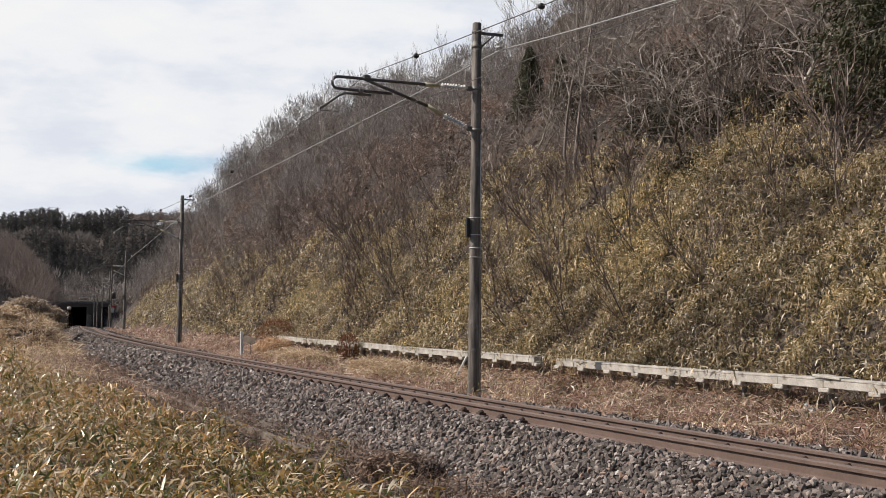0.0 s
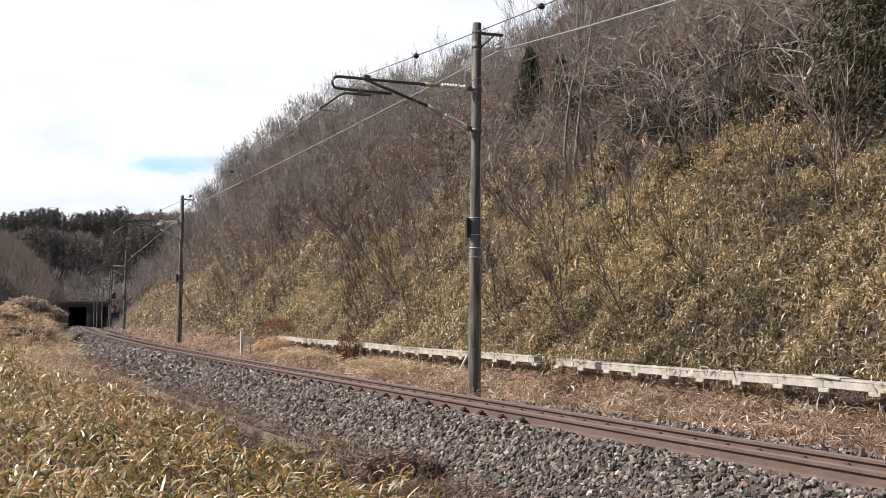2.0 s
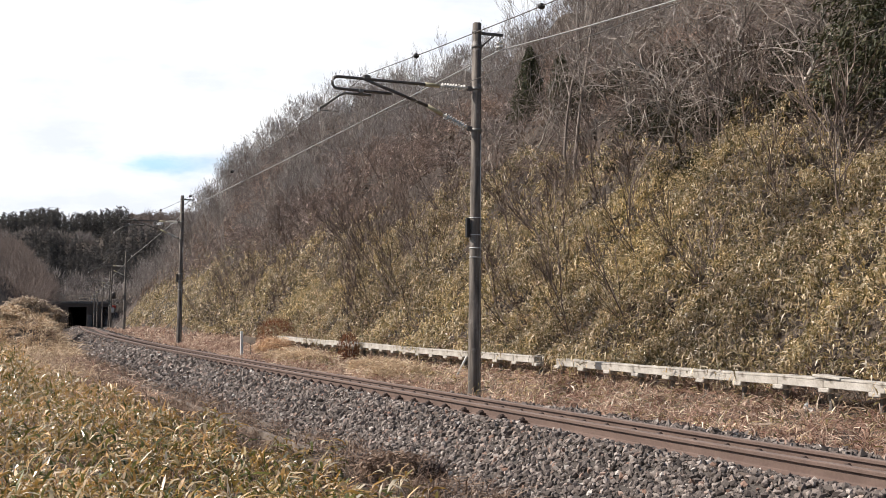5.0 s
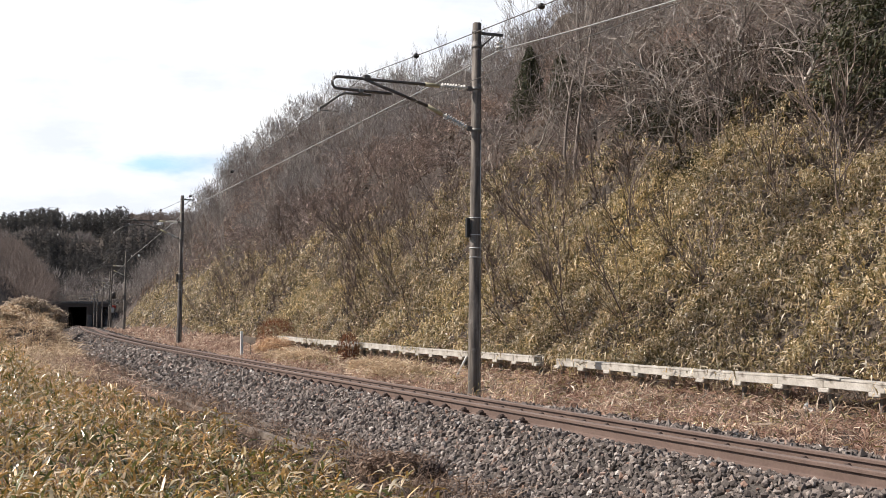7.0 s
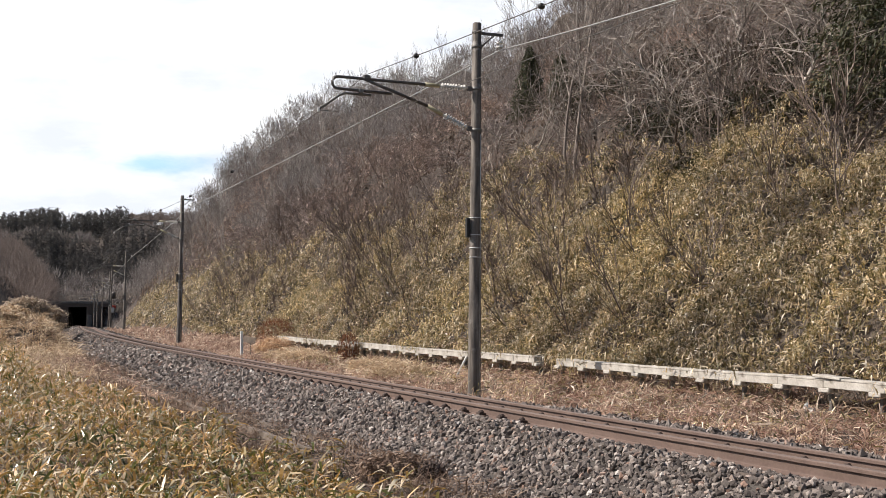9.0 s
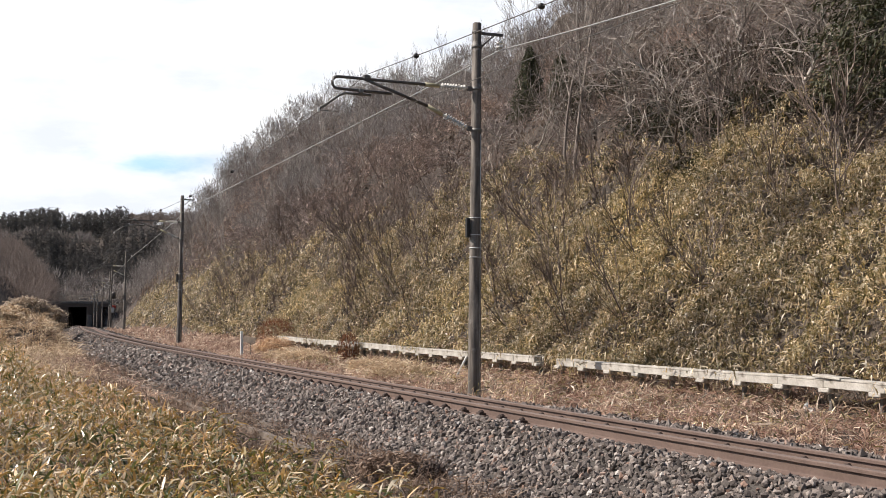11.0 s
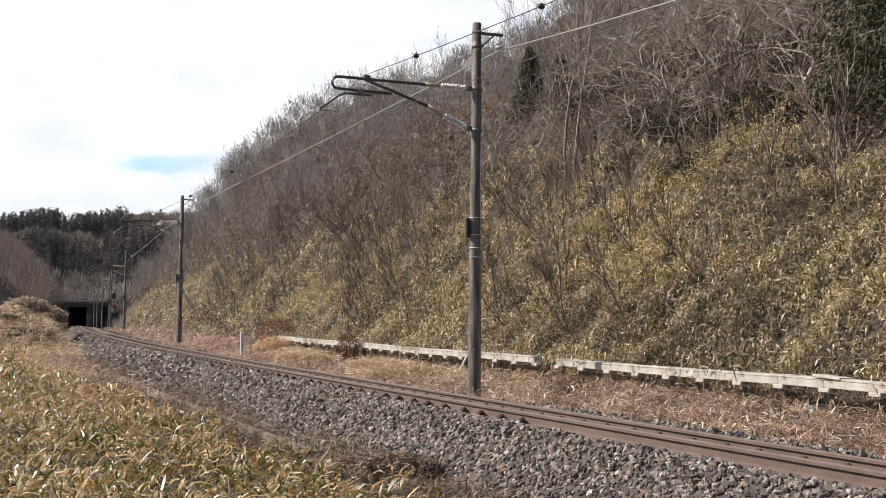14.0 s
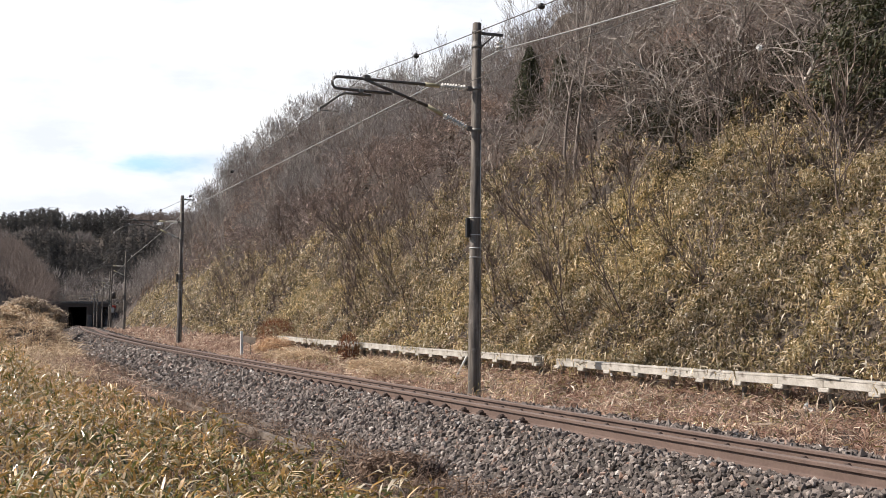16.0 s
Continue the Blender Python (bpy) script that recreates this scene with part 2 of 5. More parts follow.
# narrow, lightened range that paints haze over the twigs
FAR_TWIG = by_island("far_bare_twigs", [(0.0, (0.135, 0.100, 0.086)), (0.6, (0.205, 0.158, 0.135)), (1.0, (0.30, 0.25, 0.22))], 0.9, 0.004, 25)
TANGLE = leafy("tangled_vines", [(0.0, (0.105, 0.076, 0.064)), (0.5, (0.245, 0.195, 0.168)), (0.85, (0.43, 0.35, 0.305)), (1.0, (0.66, 0.57, 0.50))], 0.85, 0.1, 0.12, [(0.38, (0.86, 0.88, 0.95)), (0.62, (1.22, 1.08, 0.98))], 0.2)
# near-black leaf colour that supplies the shade behind pale branches
UNDERGROWTH = leafy("dark_undergrowth", [(0.0, (0.018, 0.019, 0.010)), (0.6, (0.045, 0.044, 0.022)), (1.0, (0.11, 0.095, 0.055))], 0.6, 0.1, spec=0.3)
MOUND_GRASS = leafy("brown_plume_grass", [(0.0, (0.24, 0.18, 0.13)), (0.5, (0.44, 0.35, 0.26)), (1.0, (0.72, 0.62, 0.49))], 0.75, 0.25, spec=0.2)
STONE = by_island("ballast_stone", [(0.0, (0.068, 0.055, 0.048)), (0.35, (0.142, 0.118, 0.104)), (0.65, (0.22, 0.184, 0.162)), (0.84, (0.35, 0.305, 0.27)),
                                    (0.91, (0.26, 0.155, 0.11)), (1.0, (0.56, 0.53, 0.49))], 0.85, 0.006, 40)
BED = surface("ballast_bed", [(0.3, (0.05, 0.043, 0.038)), (0.7, (0.11, 0.095, 0.082))], 3.0, 0.95, fine=45, relief=0.03)
# earth darkened so that deep shadow between the plants is in its colour
SOIL = surface("litter_soil", [(0.25, (0.028, 0.022, 0.018)), (0.5, (0.058, 0.044, 0.034)), (0.75, (0.11, 0.083, 0.060))], 0.35, 0.95, fine=7, relief=0.06)
RUST = surface("rusty_rail_steel", [(0.3, (0.118, 0.077, 0.061)), (0.7, (0.175, 0.118, 0.094))], 2.0, 0.75, fine=40, relief=0.002)
RAIL_TOP = surface("worn_rail_head", [(0.3, (0.165, 0.122, 0.102)), (0.7, (0.24, 0.186, 0.158))], 3.0, 0.6, 0.0, fine=60, relief=0.001)
CLIP = surface("dark_fastening", [(0.3, (0.035, 0.022, 0.017)), (0.7, (0.075, 0.045, 0.034))], 20, 0.8, fine=90, relief=0.002)
SLEEPER = surface("weathered_sleeper", [(0.3, (0.07, 0.052, 0.042)), (0.7, (0.13, 0.10, 0.08))], 5, 0.9, fine=50, relief=0.004, stretch=(1, 6, 6))
POLE = surface("weathered_concrete_pole", [(0.34, (0.075, 0.063, 0.054)), (0.5, (0.16, 0.138, 0.118)), (0.66, (0.30, 0.265, 0.23))], 1.6, 0.85, fine=30, relief=0.003, stretch=(6, 6, 0.7),
               wear=(2.4, (0.34, 0.32, 0.295), 0.57))
CONCRETE = surface("pale_stained_concrete", [(0.3, (0.34, 0.31, 0.265)), (0.65, (0.59, 0.56, 0.505))], 2.2, 0.88, fine=30, relief=0.003,
                   wear=(3.4, (0.17, 0.145, 0.115), 0.53))
DARK_CONCRETE = surface("grimy_concrete", [(0.3, (0.10, 0.092, 0.082)), (0.7, (0.22, 0.20, 0.18))], 1.4, 0.9, fine=18, relief=0.006)
DUSTY = surface("dusty_concrete", [(0.3, (0.12, 0.092, 0.072)), (0.7, (0.25, 0.205, 0.165))], 2.0, 0.95, fine=20, relief=0.01)
STEEL = surface("galvanised_steel", [(0.3, (0.16, 0.158, 0.15)), (0.7, (0.27, 0.265, 0.25))], 5, 0.55, 0.6, fine=50, relief=0.001)
DARK_STEEL = surface("dull_dark_steel", [(0.3, (0.085, 0.076, 0.069)), (0.7, (0.16, 0.146, 0.134))], 6, 0.55, 0.1, fine=50, relief=0.001)
BLACK = surface("black_box_paint", [(0.3, (0.008, 0.008, 0.008)), (0.7, (0.016, 0.015, 0.015))], 6, 0.5, fine=40, relief=0.001)
PORCELAIN = surface("white_porcelain", [(0.3, (0.62, 0.59, 0.53)), (0.7, (0.80, 0.77, 0.71))], 20, 0.18, fine=80, relief=0.0005)
CREAM = surface("cream_paint", [(0.3, (0.42, 0.37, 0.23)), (0.7, (0.55, 0.49, 0.32))], 10, 0.5, fine=60, relief=0.001)
WIRE = surface("bright_wire", [(0.3, (0.36, 0.355, 0.35)), (0.7, (0.48, 0.475, 0.46))], 4, 0.45, 0.3, fine=30, relief=0.0005)
WHITE = surface("white_paint", [(0.3, (0.62, 0.62, 0.60)), (0.7, (0.78, 0.78, 0.76))], 8, 0.5, fine=50, relief=0.001)
RED = surface("red_paint", [(0.3, (0.35, 0.03, 0.02)), (0.7, (0.48, 0.05, 0.03))], 8, 0.5, fine=50, relief=0.001)
FLUFF = surface("white_seed_fluff", [(0.3, (0.7, 0.69, 0.66)), (0.7, (0.85, 0.84, 0.82))], 40, 0.9, fine=200, relief=0.001)


def cloud_material():
    m = bpy.data.materials.new("bright_cloud_sky")
    m.use_nodes = True
    nt = m.node_tree
    nt.nodes.remove(nt.nodes["Principled BSDF"])
    em = nt.nodes.new("ShaderNodeEmission")
    tc = nt.nodes.new("ShaderNodeTexCoord")
    mp = nt.nodes.new("ShaderNodeMapping")
    mp.inputs["Scale"].default_value = (1 / 420, 1 / 420, 1 / 150)
    nt.links.new(tc.outputs["Object"], mp.inputs[0])
    n = nt.nodes.new("ShaderNodeTexNoise")
    n.inputs["Scale"].default_value = 1.0
    n.inputs["Detail"].default_value = 6
    n.inputs["Roughness"].default_value = 0.55
    nt.links.new(mp.outputs[0], n.inputs["Vector"])
    # a gap of blue in the cloud
    gap = nt.nodes.new("ShaderNodeMapping")
    gap.vector_type = "TEXTURE"
    gap.inputs["Location"].default_value = GAP
    gap.inputs["Scale"].default_value = (225, 225, 52)
    nt.links.new(tc.outputs["Object"], gap.inputs[0])
    ball = nt.nodes.new("ShaderNodeVectorMath")
    ball.operation = "LENGTH"
    nt.links.new(gap.outputs[0], ball.inputs[0])
    add = nt.nodes.new("ShaderNodeMath")
    add.operation = "MULTIPLY_ADD"
    nt.links.new(n.outputs["Fac"], add.inputs[0])
    add.inputs[1].default_value = 2.2
    nt.links.new(ball.outputs["Value"], add.inputs[2])
    col = ramp(nt, add.outputs[0], [(0.0, (0.42, 0.70, 0.86)), (0.62, (0.56, 0.80, 0.92)), (0.78, (0.88, 0.95, 0.99)), (0.9, (1.0, 1.0, 1.0))])
    sc = nt.nodes.new("ShaderNodeMath")
    sc.operation = "MULTIPLY"
    sc.inputs[1].default_value = 0.5
    nt.links.new(add.outputs[0], sc.inputs[0])
    nt.links.new(sc.outputs[0], col.node.inputs[0])
    grey = ramp(nt, n.outputs["Fac"], [(0.36, (0.80, 0.84, 0.93)), (0.50, (0.95, 0.965, 1.0)), (0.62, (1.0, 1.0, 1.0))])
    nt.links.new(mixed(nt, "MULTIPLY", 1.0, col, grey), em.inputs[0])
    em.inputs[1].default_value = 0.85
    nt.links.new(em.outputs[0], nt.nodes["Material Output"].inputs[0])
    return m


# ---- setting: sky backdrop, ground ----
GAP_AZ, GAP_EL, FAR = math.atan((272 - 784) / 2203.8), 0.116, 3000.0
GAP = (FAR * math.sin(GAP_AZ), FAR * math.cos(GAP_AZ), FAR * math.tan(GAP_EL))


def build_backdrop():
    n, k = 60, 12
    az = np.radians(np.linspace(-48, 40, n))
    zz = np.linspace(-150, 1500, k)
    a, z = np.meshgrid(az, zz, indexing="ij")
    v = np.stack([FAR * np.sin(a), FAR * np.cos(a), z], -1).reshape(-1, 3)
    i, j = np.meshgrid(np.arange(n - 1), np.arange(k - 1), indexing="ij")
    f = np.stack([i * k + j, i * k + j + 1, (i + 1) * k + j + 1, (i + 1) * k + j], -1).reshape(-1, 4)
    ob = solid("cloud_backdrop", mesh_np("cloud_backdrop", v, [f], True), cloud_material())
    return tagged(ob, "bright white drifting clouds with a pale blue gap", "sky", kind="structure")


def build_ground():
    s = np.concatenate([np.linspace(-400, -70, 12), np.linspace(-60, 0, 31), np.linspace(1, 110, 150), np.linspace(113, 340, 90), np.linspace(350, 700, 50), np.linspace(750, 3600, 30)])
    d = np.concatenate([np.linspace(-2600, -120, 26), np.linspace(-110, -12, 45), np.linspace(-11, 12, 62), np.linspace(12.6, 48, 52), np.linspace(52, 120, 16), np.linspace(140, 700, 18)])
    S, Dd = np.meshgrid(s, d, indexing="ij")
    x, y = plan(S, Dd)
    z = ground_z(S, Dd)
    n, k = len(s), len(d)
    i, j = np.meshgrid(np.arange(n - 1), np.arange(k - 1), indexing="ij")
    f = np.stack([i * k + j, i * k + j + 1, (i + 1) * k + j + 1, (i + 1) * k + j], -1).reshape(-1, 4)[:, ::-1]
    me = mesh_np("ground", np.stack([x, y, z], -1).reshape(-1, 3), [f], True)
    return tagged(solid("ground", me, SOIL), "brown leaf litter and earth of a railway cutting", "ground", kind="structure")


def ballast_z(s, d):
    d = np.asarray(d, float)
    z = -CANT * np.clip(d, -0.5, 1.6) - 0.012
    z = z - 0.62 * np.maximum(0, -0.42 - d) - 0.06 * np.maximum(0, d - 1.7) - 0.5 * np.maximum(0, d - 3.1 + 0.9 * smooth(15, 23, s))
    return z + grade(s) + 0.015 * wave(s, d, 4.0, 8)


def build_ballast():
    s = np.concatenate([np.linspace(-12, 110, 260), np.linspace(112, 335, 90)])
    d = np.concatenate([np.linspace(-1.5, 0, 12), np.linspace(0.2, 3.6, 18)])
    S, Dd = np.meshgrid(s, d, indexing="ij")
    x, y = plan(S, Dd)
    z = ballast_z(S, Dd)
    n, k = len(s), len(d)
    i, j = np.meshgrid(np.arange(n - 1), np.arange(k - 1), indexing="ij")
    f = np.stack([i * k + j, i * k + j + 1, (i + 1) * k + j + 1, (i + 1) * k + j], -1).reshape(-1, 4)[:, ::-1]
    me = mesh_np("ballast", np.stack([x, y, z], -1).reshape(-1, 3), [f], True)
    return tagged(solid("ballast", me, BED), "grey-brown crushed stone ballast of the railway", "ballast", kind="structure")


cloud_backdrop = build_backdrop()
ground = build_ground()
ballast = build_ballast()

# ---- track ----
RAIL_PROFILE = [(-0.0635, 0), (-0.0635, 0.010), (-0.0105, 0.026), (-0.0075, 0.035), (-0.0075, 0.110), (-0.0325, 0.119), (-0.0325, 0.146), (-0.026, 0.153),
                (0.026, 0.153), (0.0325, 0.146), (0.0325, 0.119), (0.0075, 0.110), (0.0075, 0.035), (0.0105, 0.026), (0.0635, 0.010), (0.0635, 0)]


def sweep(profile, s, d0, z0):
    """A profile of (across, up) carried along the line."""
    pr = np.array(profile)
    k = len(pr)
    S = np.repeat(s, k)
    dd = d0 + np.tile(pr[:, 0], len(s))
    x, y = plan(S, dd)
    v = np.stack([x, y, np.tile(pr[:, 1], len(s)) + z0 + grade(S)], -1)
    i, j = np.meshgrid(np.arange(len(s) - 1), np.arange(k), indexing="ij")
    j2 = (j + 1) % k
    f = np.stack([i * k + j, (i + 1) * k + j, (i + 1) * k + j2, i * k + j2], -1).reshape(-1, 4)
    caps = np.array([list(range(k)), list(range(len(v) - k, len(v)))[::-1]])
    return v, f, caps


def build_track():
    tr = thing("railway_track", "rusty single railway track on sleepers in ballast", "railway track")
    s = np.concatenate([np.arange(-12, 110, 1.5), np.arange(110, 336, 5.0)])
    for d0 in (0.0, 1.132):
        z0 = -CANT * d0
        v, f, c = sweep(RAIL_PROFILE, s, d0, z0)
        rail = solid("rail", mesh_np("rail", v, [f, c]), RUST, tr, "rust-brown steel rail")
        band = [(-0.0255, 0.1515), (-0.0255, 0.1545), (0.0255, 0.1545), (0.0255, 0.1515)]
        v, f, c = sweep(band, s, d0, z0)
        solid("running_surface", mesh_np("running_surface", v, [f, c]), RAIL_TOP, rail, "worn running surface")
    bm = boxed((2.1, 0.20, 0.14), Matrix(), 0.015)
    sl_me = bpy.data.meshes.new("sleeper")
    bm.to_mesh(sl_me)
    bm.free()
    sl_me.materials.append(SLEEPER)
    # spring clip with its bolt, on a small plate
    bm = boxed((0.10, 0.11, 0.03), Matrix(), 0.006)
    box(bm, (0.07, 0.085, 0.05), Matrix.Translation((-0.005, 0, 0.022)), 0.022)
    cl_me = bpy.data.meshes.new("clip")
    bm.to_mesh(cl_me)
    bm.free()
    cl_me.materials.append(CLIP)
    rng = random.Random(3)
    for i in range(170):
        si = 6.0 + i * 0.6095 + rng.uniform(-0.05, 0.05)
        m = at(si, 0.566, -CANT * 0.566 - 0.075)
        tilt = Matrix.Rotation(math.atan(CANT), 4, "Y")
        so = solid("sleeper", sl_me, SLEEPER, tr, m=m @ tilt)
        if i < 120:
            outer = ((-0.566 - 0.085, 0),) if si > 13.0 else ()
            for dx, flip in outer + ( (-0.566 + 0.085, 1), (0.566 - 0.085, 0), (0.566 + 0.085, 1)):
                c = solid("clip", cl_me, CLIP, so)
                c.matrix_basis = pose(dx * 1.02, 0, 0.115, 0, 0, 180 * flip)
    return tr


railway_track = build_track()


# ---- catenary poles ----
def insulator(name, a, b, parent, sheds=9):
    """A ribbed insulator rod between two points of its thing."""
    a, b = Vector(a), Vector(b)
    L = (b - a).length
    prof = [(0.028, 0)]
    for i in range(sheds):
        z = L * (0.06 + 0.88 * i / sheds)
        w = L * 0.88 / sheds
        prof += [(0.026, z), (0.072, z + 0.35 * w), (0.074, z + 0.5 * w), (0.030, z + 0.62 * w)]
    prof += [(0.028, L)]
    q = (b - a).to_track_quat("Z", "Y").to_matrix().to_4x4()
    return part(name, turned(prof, 12), PORCELAIN, parent, "white ribbed porcelain", Matrix.Translation(a) @ q)


def ring(name, z, r, parent, material=STEEL, height=0.05):
    return part(name, turned([(r - 0.02, z - height / 2), (r + 0.012, z - height / 2), (r + 0.012, z + height / 2), (r - 0.02, z + height / 2)], 18), material, parent)


def build_pole():
    """Stands at its origin; x points at the hill, so the arm reaches to -x."""
    pl = thing("catenary_pole", "tall weathered concrete railway pole carrying a tubular cantilever arm", "utility pole", group="poles along the line")
    H = 8.05
    rad = lambda z: 0.142 - 0.0058 * z
    part("shaft", turned([(rad(0), -0.4), (rad(0), 0), (rad(2.5), 2.5), (rad(5), 5), (rad(H), H - 0.02), (rad(H) - 0.02, H)], 24), POLE, pl)
    for z in (2.95, 3.15, 3.43, 3.80):
        ring("band", z, rad(z), pl, WHITE, 0.016)
    for z in (5.70, 6.60):
        ring("clamp_band", z, rad(z), pl, STEEL, 0.07)
    for z in (7.52, 7.84):
        ring("rusty_band", z, rad(z), pl, DARK_STEEL, 0.06)
    # wire led down the shaft
    tube("earth_wire", [(0.06, -rad(z) - 0.006, z) for z in (0.1, 2, 4, 5.6)], 0.009, WIRE, pl, k=5)
    part("switch_box", boxed((0.085, 0.09, 0.42), pose(-0.185, -0.02, 3.58), 0.01), BLACK, pl, "narrow black box")
    # cantilever: a top tube and a sloping strut behind their insulators
    up0, lo0 = Vector((-0.19, 0, 6.60)), Vector((-0.18, 0, 5.73))
    up1, lo1 = Vector((-0.87, 0, 6.605)), Vector((-0.79, 0, 5.99))
    insulator("tie_insulator", up0 + Vector((-0.03, 0, 0)), up1, pl)
    insulator("strut_insulator", lo0 + Vector((-0.03, 0, 0)), lo1, pl)
    for c in (up0, lo0):
        part("bracket", boxed((0.17, 0.06, 0.10), pose(c.x + 0.055, 0, c.z), 0.01), DARK_STEEL, pl)
    up2, lo2 = Vector((-1.19, 0, 6.61)), Vector((-1.13, 0, 6.15))
    tube("sleeve", [up1, up2], 0.045, CREAM, pl, "cream-painted sleeve", 12)
    tube("sleeve", [lo1, lo2], 0.045, CREAM, pl, "cream-painted sleeve", 12)
    # the top tube bends round at its end and comes back below
    top = [up2, Vector((-1.9, 0, 6.615)), Vector((-3.10, 0, 6.63))]
    bend = [Vector((-3.12 - 0.125 * math.sin(a), 0, 6.505 + 0.125 * math.cos(a))) for a in np.linspace(0.3, math.pi, 9)]
    back = [Vector((-2.6, 0, 6.37)), Vector((-1.95, 0, 6.35))]
    tube("top_tube", top + bend + back, 0.032, DARK_STEEL, pl, "dull grey steel tube")
    tube("strut", [lo2, Vector((-1.75, 0, 6.355)), Vector((-2.56, 0, 6.62))], 0.034, DARK_STEEL, pl, "dull grey steel tube")
    part("messenger_clamp", boxed((0.16, 0.09, 0.10), pose(-2.50, 0, 6.66), 0.02), STEEL, pl)
    part("arm_clamp", boxed((0.12, 0.09, 0.10), pose(-2.62, 0, 6.36), 0.02), STEEL, pl)
    tube("registration_arm", [Vector((-2.4, 0, 6.29)), Vector((-2.95, 0, 6.29)), Vector((-3.07, 0, 6.25)), Vector((-3.52, 0, 5.93))], 0.026, STEEL, pl, "grey steel tube")
    part("arm_end", boxed((0.05, 0.05, 0.10), pose(-3.53, 0, 5.91), 0.01), WHITE, pl)
    tube("steady_rod", [Vector((-3.52, 0, 5.90)), Vector((-3.12, 0, 5.90))], 0.010, STEEL, pl, k=6)
    tube("drop_rod", [Vector((-3.2, 0, 5.90)), Vector((-3.2, 0, 5.49))], 0.006, STEEL, pl, k=5)
    # feeder bracket on the hill side
    bm = boxed((0.52, 0.06, 0.06), pose(0.36, 0, 7.83), 0.006)
    part("feeder_bracket", bm, DARK_STEEL, pl)
    tube("bracket_brace", [Vector((0.12, 0, 7.55)), Vector((0.40, 0, 7.80))], 0.02, DARK_STEEL, pl, k=6)
    insulator("feeder_insulator", (0.55, 0, 7.70), (0.55, 0, 7.50), pl, 2)
    tube("feeder_hook", [Vector((0.55, 0, 7.83)), Vector((0.55, 0, 7.69))], 0.012, DARK_STEEL, pl, k=6)
    return pl


POLES = [(24.47, 4.08, -0.43), (67.69, 4.08, -0.42), (126.7, 4.25, -0.75), (166.5, 4.1, -1.05), (178.3, 4.2, -1.2), (214.0, 4.1, -1.55), (258.0, 4.1, -1.95), (294.7, 4.1, -2.3)]
catenary_pole = build_pole()
catenary_pole.matrix_basis = at(24.47, 4.08, -0.43) @ pose(0, 0, 0, 0, 0.55, 0)
for s0, d0, z0 in POLES[1:]:
    copy_thing(catenary_pole, at(s0, d0, z0) @ pose(0, 0, 0, 0, 0.8, 0))


def span(p, q, sag, n=14):
    t = np.linspace(0, 1, n)
    a, b = np.array(p), np.array(q)
    pts = a + (b - a) * t[:, None]
    pts[:, 2] -= sag * 4 * t * (1 - t)
    return pts


def arm_point(i, x, z):
    s0, d0, z0 = POLES[i]
    return (at(s0, d0, z0) @ pose(0, 0, 0, 0, 0.6, 0)) @ Vector((x, 0, z))


def build_wires():
    ends = {"feeder": (0.55, 7.50, 0.8), "messenger": (-2.50, 6.72, 0.5), "contact": (-3.18, 5.48, 0.12)}
    words = {"feeder": "bright aluminium feeder wire strung between the poles", "messenger": "thin steel wire slung over the cantilever arms",
             "contact": "copper trolley wire hanging over the track"}
    back = {"feeder": P(-20, 4.6, 6.6), "messenger": P(-22, 1.66, 5.9), "contact": P(-22, 0.9, 4.6)}
    for kind, (x, z, sag) in ends.items():
        radius = {"feeder": 0.016, "messenger": 0.009, "contact": 0.006}[kind]
        pts = [span(back[kind], arm_point(0, x, z), sag)]
        for i in range(len(POLES) - 1):
            if i + 1 == 4:
                continue
            j = i if i != 4 else 3
            pts.append(span(arm_point(j, x, z), arm_point(i + 1, x, z), sag if kind != 'feeder' else 0.05)[1:])
        w = thing(kind + "_wire", words[kind], "wire")
        tube("strand", np.concatenate(pts), radius, WIRE if kind == "feeder" else DARK_STEEL, w, k=5)
        if kind == "messenger":
            top = span(back[kind], arm_point(0, x, z), sag, 101)[95]
            low = top - np.array([0, 0, 1.0])
            tube("dropper", [top, (top + low) / 2, low], 0.004, STEEL, w, k=4)
            for a, b, ts in ((back[kind], arm_point(0, x, z), (0.835, 0.943)), (arm_point(0, x, z), arm_point(1, x, z), (0.35, 0.55, 0.75))):
                sp = span(a, b, sag, 101)
                for t in ts:
                    c = sp[int(t * 100)]
                    part("hanger_knob", turned([(0.01, -0.05), (0.05, -0.03), (0.055, 0), (0.05, 0.03), (0.01, 0.05)], 10), BLACK, w, "", pose(*c))


build_wires()


